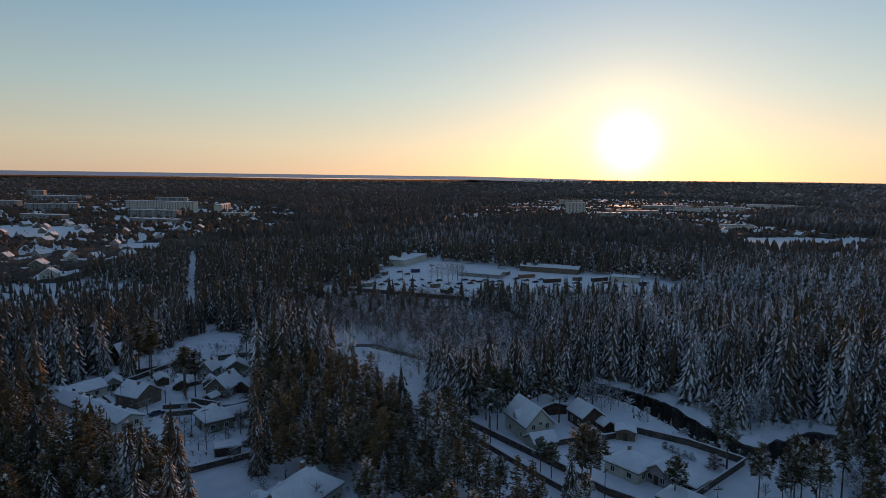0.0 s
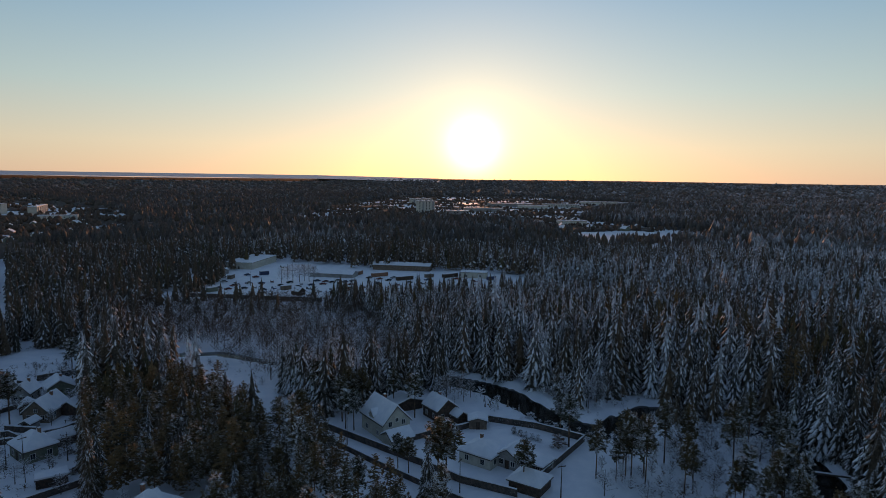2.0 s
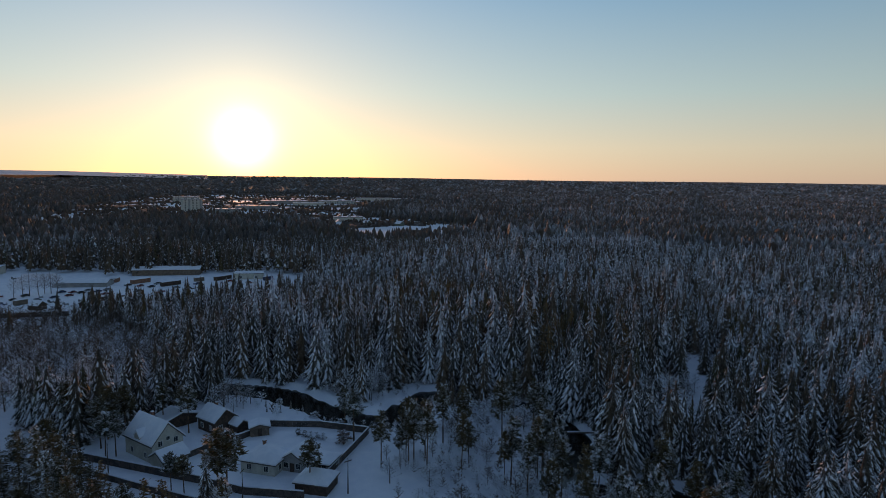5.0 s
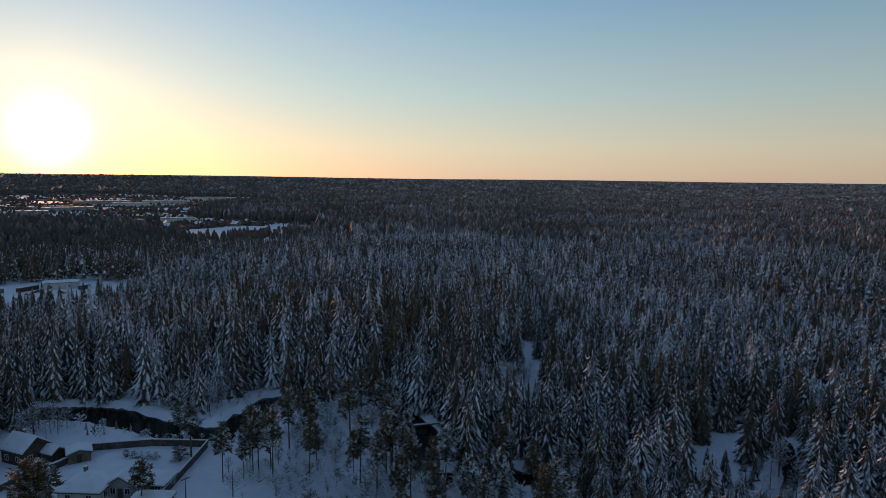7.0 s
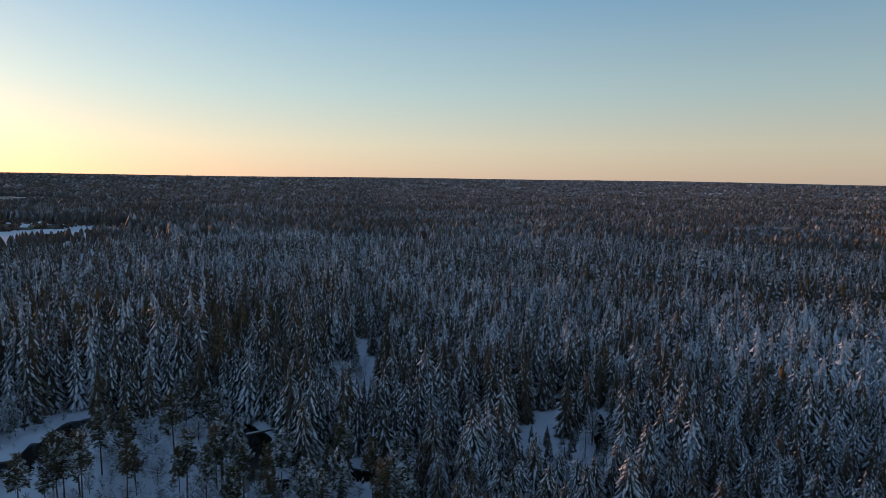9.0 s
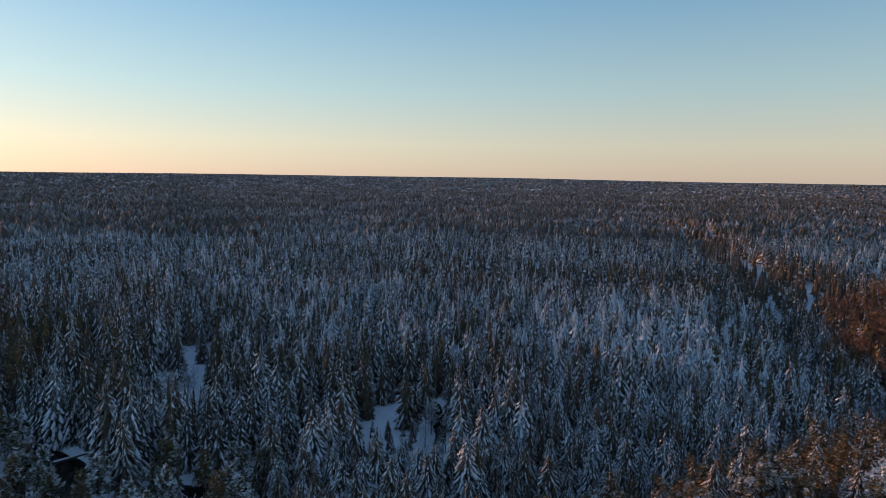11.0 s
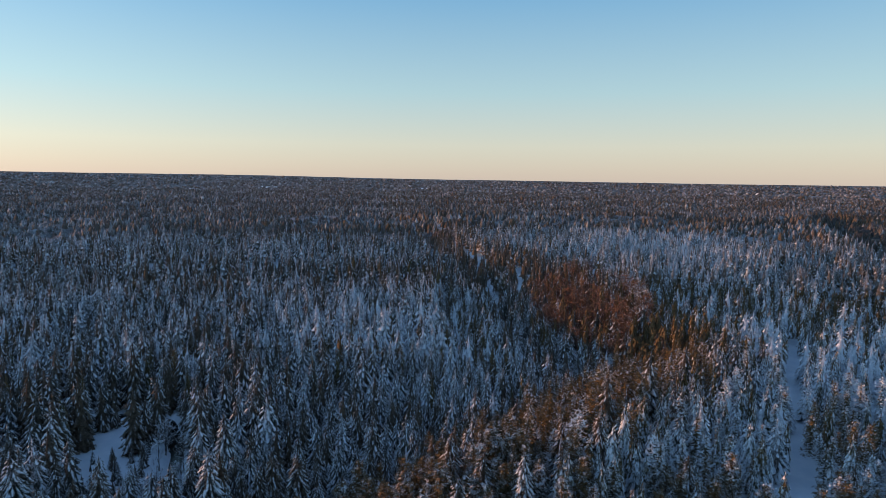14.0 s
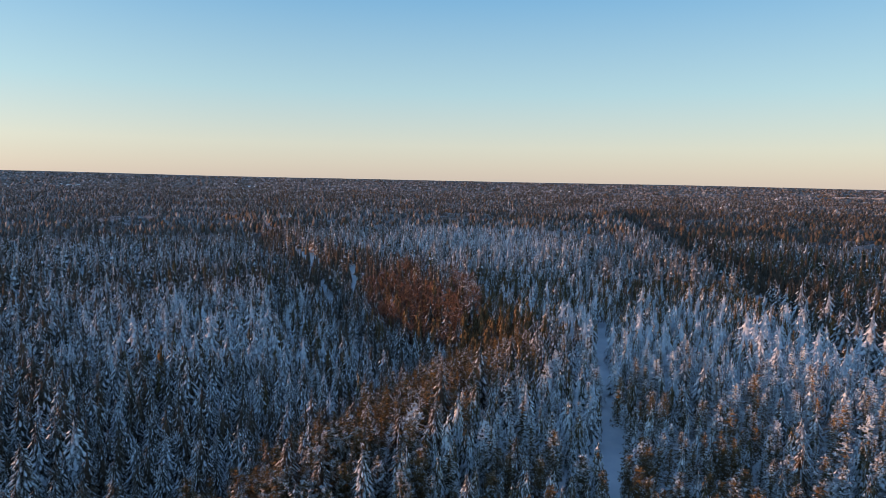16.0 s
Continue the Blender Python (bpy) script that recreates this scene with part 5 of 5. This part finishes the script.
for x, y, h, w in ((-83, 194, 1.6, 2.4), (-78, 184.5, 1.4, 2), (-64, 198, 1.5, 2.2), (-58, 180, 1.3, 2), (-70, 195, 1.2, 1.8), (-95, 200, 1.8, 2.6), (-86, 206, 1.4, 2.2), (-68, 161, 1.4, 2), (-63, 152, 1.3, 1.8), (-52, 158, 1.5, 2.2), (-47.5, 147, 1.4, 2.2), (-80, 209, 1.3, 2)):
    shrub(x, y, h, w, TWIGS, "bare garden bush holding snow", "bush")
vx, vy = rng.uniform(-130, 20, 4200), rng.uniform(78, 262, 4200)
ok = (inside(vx, vy, VILLAGE) | inside(vx, vy, BANK)) & (wobble(vx, vy, 9, 81) > 0.0) & (dist_line(vx, vy, ROAD) > 3.5)
rows = np.stack([vx[ok], vy[ok], rng.uniform(0.6, 2.6, ok.sum()), rng.uniform(1.4, 2.4, ok.sum())], 1)
scatter([leafless(240 + i, 8, 4, 2.6) for i in range(3)], rows, "garden_scrub", TWIGS, "frosted stalks and bushes in the village gardens", "scrub", rng, 0.0)
# young growth on the river meadow and along the banks
gx_, gy_ = rng.uniform(45, 125, 5200), rng.uniform(40, 195, 5200)
bank = dist_line(gx_, gy_, RIVER)
thick = np.where(inside(gx_, gy_, [(88, 134), (103, 142), (111, 138), (114, 120), (99, 120), (89, 119), (84, 125)]), 0.95, np.where(wobble(gx_, gy_, 9, 73) > 0.1, 0.55, 0.12))
ok = ((inside(gx_, gy_, MEADOW) & (rng.uniform(0, 1, 5200) < thick)) | ((bank < 14) & (rng.uniform(0, 1, 5200) < 0.16))) & (bank > river_half(gx_, gy_) + 1.2)
ok &= ~inside(gx_, gy_, [(48, 160), (72, 142), (44, 114), (18, 146)])
rows = np.stack([gx_[ok], gy_[ok], rng.uniform(1.2, 4.5, ok.sum()), rng.uniform(1.1, 1.7, ok.sum())], 1)
bx_, by_ = seeds(180, 342, 3.5, -16, 12, rng)
ok2 = inside(bx_, by_, BRUSH) & ~open_land(bx_, by_)
brush = np.stack([bx_[ok2], by_[ok2], rng.uniform(4, 9, ok2.sum()), rng.uniform(1.0, 1.5, ok2.sum())], 1)
scatter([leafless(150 + i, 10, 7, 1.6) for i in range(4)], brush, "alder_thicket", TWIGS, "grey thicket of bare frosted alders in the valley bottom", "scrub", rng, 0.0)
scatter([leafless(140 + i, 12, 7, 3.6) for i in range(3)], rows, "sapling_thicket", TWIGS, "thin frosted saplings and willow scrub by the river", "scrub", rng, -0.3)


def fallen_log(ax, ay, bx, by, z, r):
    """A fallen trunk across the water, with broken limb stubs and snow lying along it."""
    ln, turn = math.hypot(bx - ax, by - ay), math.degrees(math.atan2(by - ay, bx - ax))
    root = tagged(new("fallen_log"), "fallen grey tree trunk lying across the river under snow", "log")
    root.matrix_basis = pose(ax, ay, z, 0, -3, turn)
    lie = pose(0, 0, 0, 0, 90, 0)
    bm = bmesh.new()
    bmesh.ops.create_cone(bm, cap_ends=True, segments=10, radius1=r, radius2=r * 0.55, depth=ln, matrix=pose(ln / 2, 0, 0) @ lie)
    part("trunk", bm, BARK, root)
    for k, (u, side) in enumerate(((0.35, 1), (0.55, -1), (0.72, 1), (0.86, -1))):
        bm = bmesh.new()
        bmesh.ops.create_cone(bm, cap_ends=True, segments=6, radius1=r * 0.25, radius2=r * 0.1, depth=1.4, matrix=pose(ln * u, side * 0.45, 0.25, -side * 62, 0, 20))
        part("limb_stub", bm, BARK, root)
    bm = bmesh.new()
    bmesh.ops.create_cone(bm, cap_ends=True, segments=8, radius1=r * 0.8, radius2=r * 0.5, depth=ln * 0.96, matrix=pose(ln / 2, 0, r * 0.55) @ lie)
    part("snow_cover", bm, ROOF_SNOW, root, "ridge of snow along the trunk")


fallen_log(113.9, 113.2, 121.5, 107.5, 0.1, 0.38)
fallen_log(113, 104, 121, 107.5, 0.0, 0.25)


def skylight(x, y, z, turn, tilt):
    """A roof light in its raised frame, with snow round it."""
    root = tagged(new("skylight"), "small dark roof light in the snowy roof of the long house", "skylight", group="skylights of the long house")
    root.matrix_basis = pose(x, y, z, 0, 0, turn) @ pose(0, 0, 0, tilt, 0, 0)
    bm = bmesh.new()
    for q in ((-0.7, -0.5, 0, 0.7, -0.4, 0.3), (-0.7, 0.4, 0, 0.7, 0.5, 0.3), (-0.7, -0.4, 0, -0.6, 0.4, 0.3), (0.6, -0.4, 0, 0.7, 0.4, 0.3)):
        box(bm, *q)
    part("frame", bm, ROOFING, root)
    bm = bmesh.new()
    box(bm, -0.6, -0.4, 0.1, 0.6, 0.4, 0.22)
    part("pane", bm, GLASS, root)


for u in (-13, -9.5, -6, 1, 4.5, 8, 12):
    # along the ridge of the long house, on the slope that faces the village lane
    q = pose(-96.5, 166.5, 0, 0, 0, 58) @ Vector((1.9, u, 0))
    skylight(q.x, q.y, height(-96.5, 166.5) + 3.55, -32, 20.5)


def container(x, y, turn, length, material, label):
    """A steel box body standing in the yard, with ribs, doors and snow on top."""
    root = tagged(new("container"), label, "container", group="containers in the works yard")
    root.matrix_basis = pose(x, y, height(x, y) - 0.05, 0, 0, turn)
    bm = bmesh.new()
    box(bm, -length / 2, -1.2, 0.15, length / 2, 1.2, 2.55)
    for i in range(int(length / 0.6)):
        box(bm, -length / 2 + 0.3 + 0.6 * i, -1.25, 0.25, -length / 2 + 0.5 + 0.6 * i, 1.25, 2.45)
    part("body", bm, material, root)
    bm = bmesh.new()
    box(bm, length / 2, -1.1, 0.25, length / 2 + 0.06, 1.1, 2.4)
    part("door", bm, TIMBER, root)
    bm = bmesh.new()
    box(bm, -length / 2 - 0.03, -1.22, 2.55, length / 2 + 0.03, 1.22, 2.95)
    bmesh.ops.bevel(bm, geom=bm.edges[:], offset=0.1, segments=1, affect="EDGES")
    part("snow_cover", bm, ROOF_SNOW, root)


for x, y, turn, ln, m in ((56, 420, 25, 12, BRICK), (70, 402, 20, 12, TIMBER), (88, 410, 22, 6, BROWN), (-40, 425, 70, 6, BROWN), (-20, 440, 20, 6, CAR_PAINTS[2]), (102, 408, 24, 12, TIMBER),
                          (44, 432, 64, 6, BRICK), (-5, 378, 30, 6, BROWN), (30, 368, -20, 6, TIMBER), (-46, 376, 40, 6, GREEN_WALL), (126, 392, 20, 6, CAR_PAINTS[2])):
    container(x, y, turn, ln, m, "snow-capped steel container standing in the works yard")
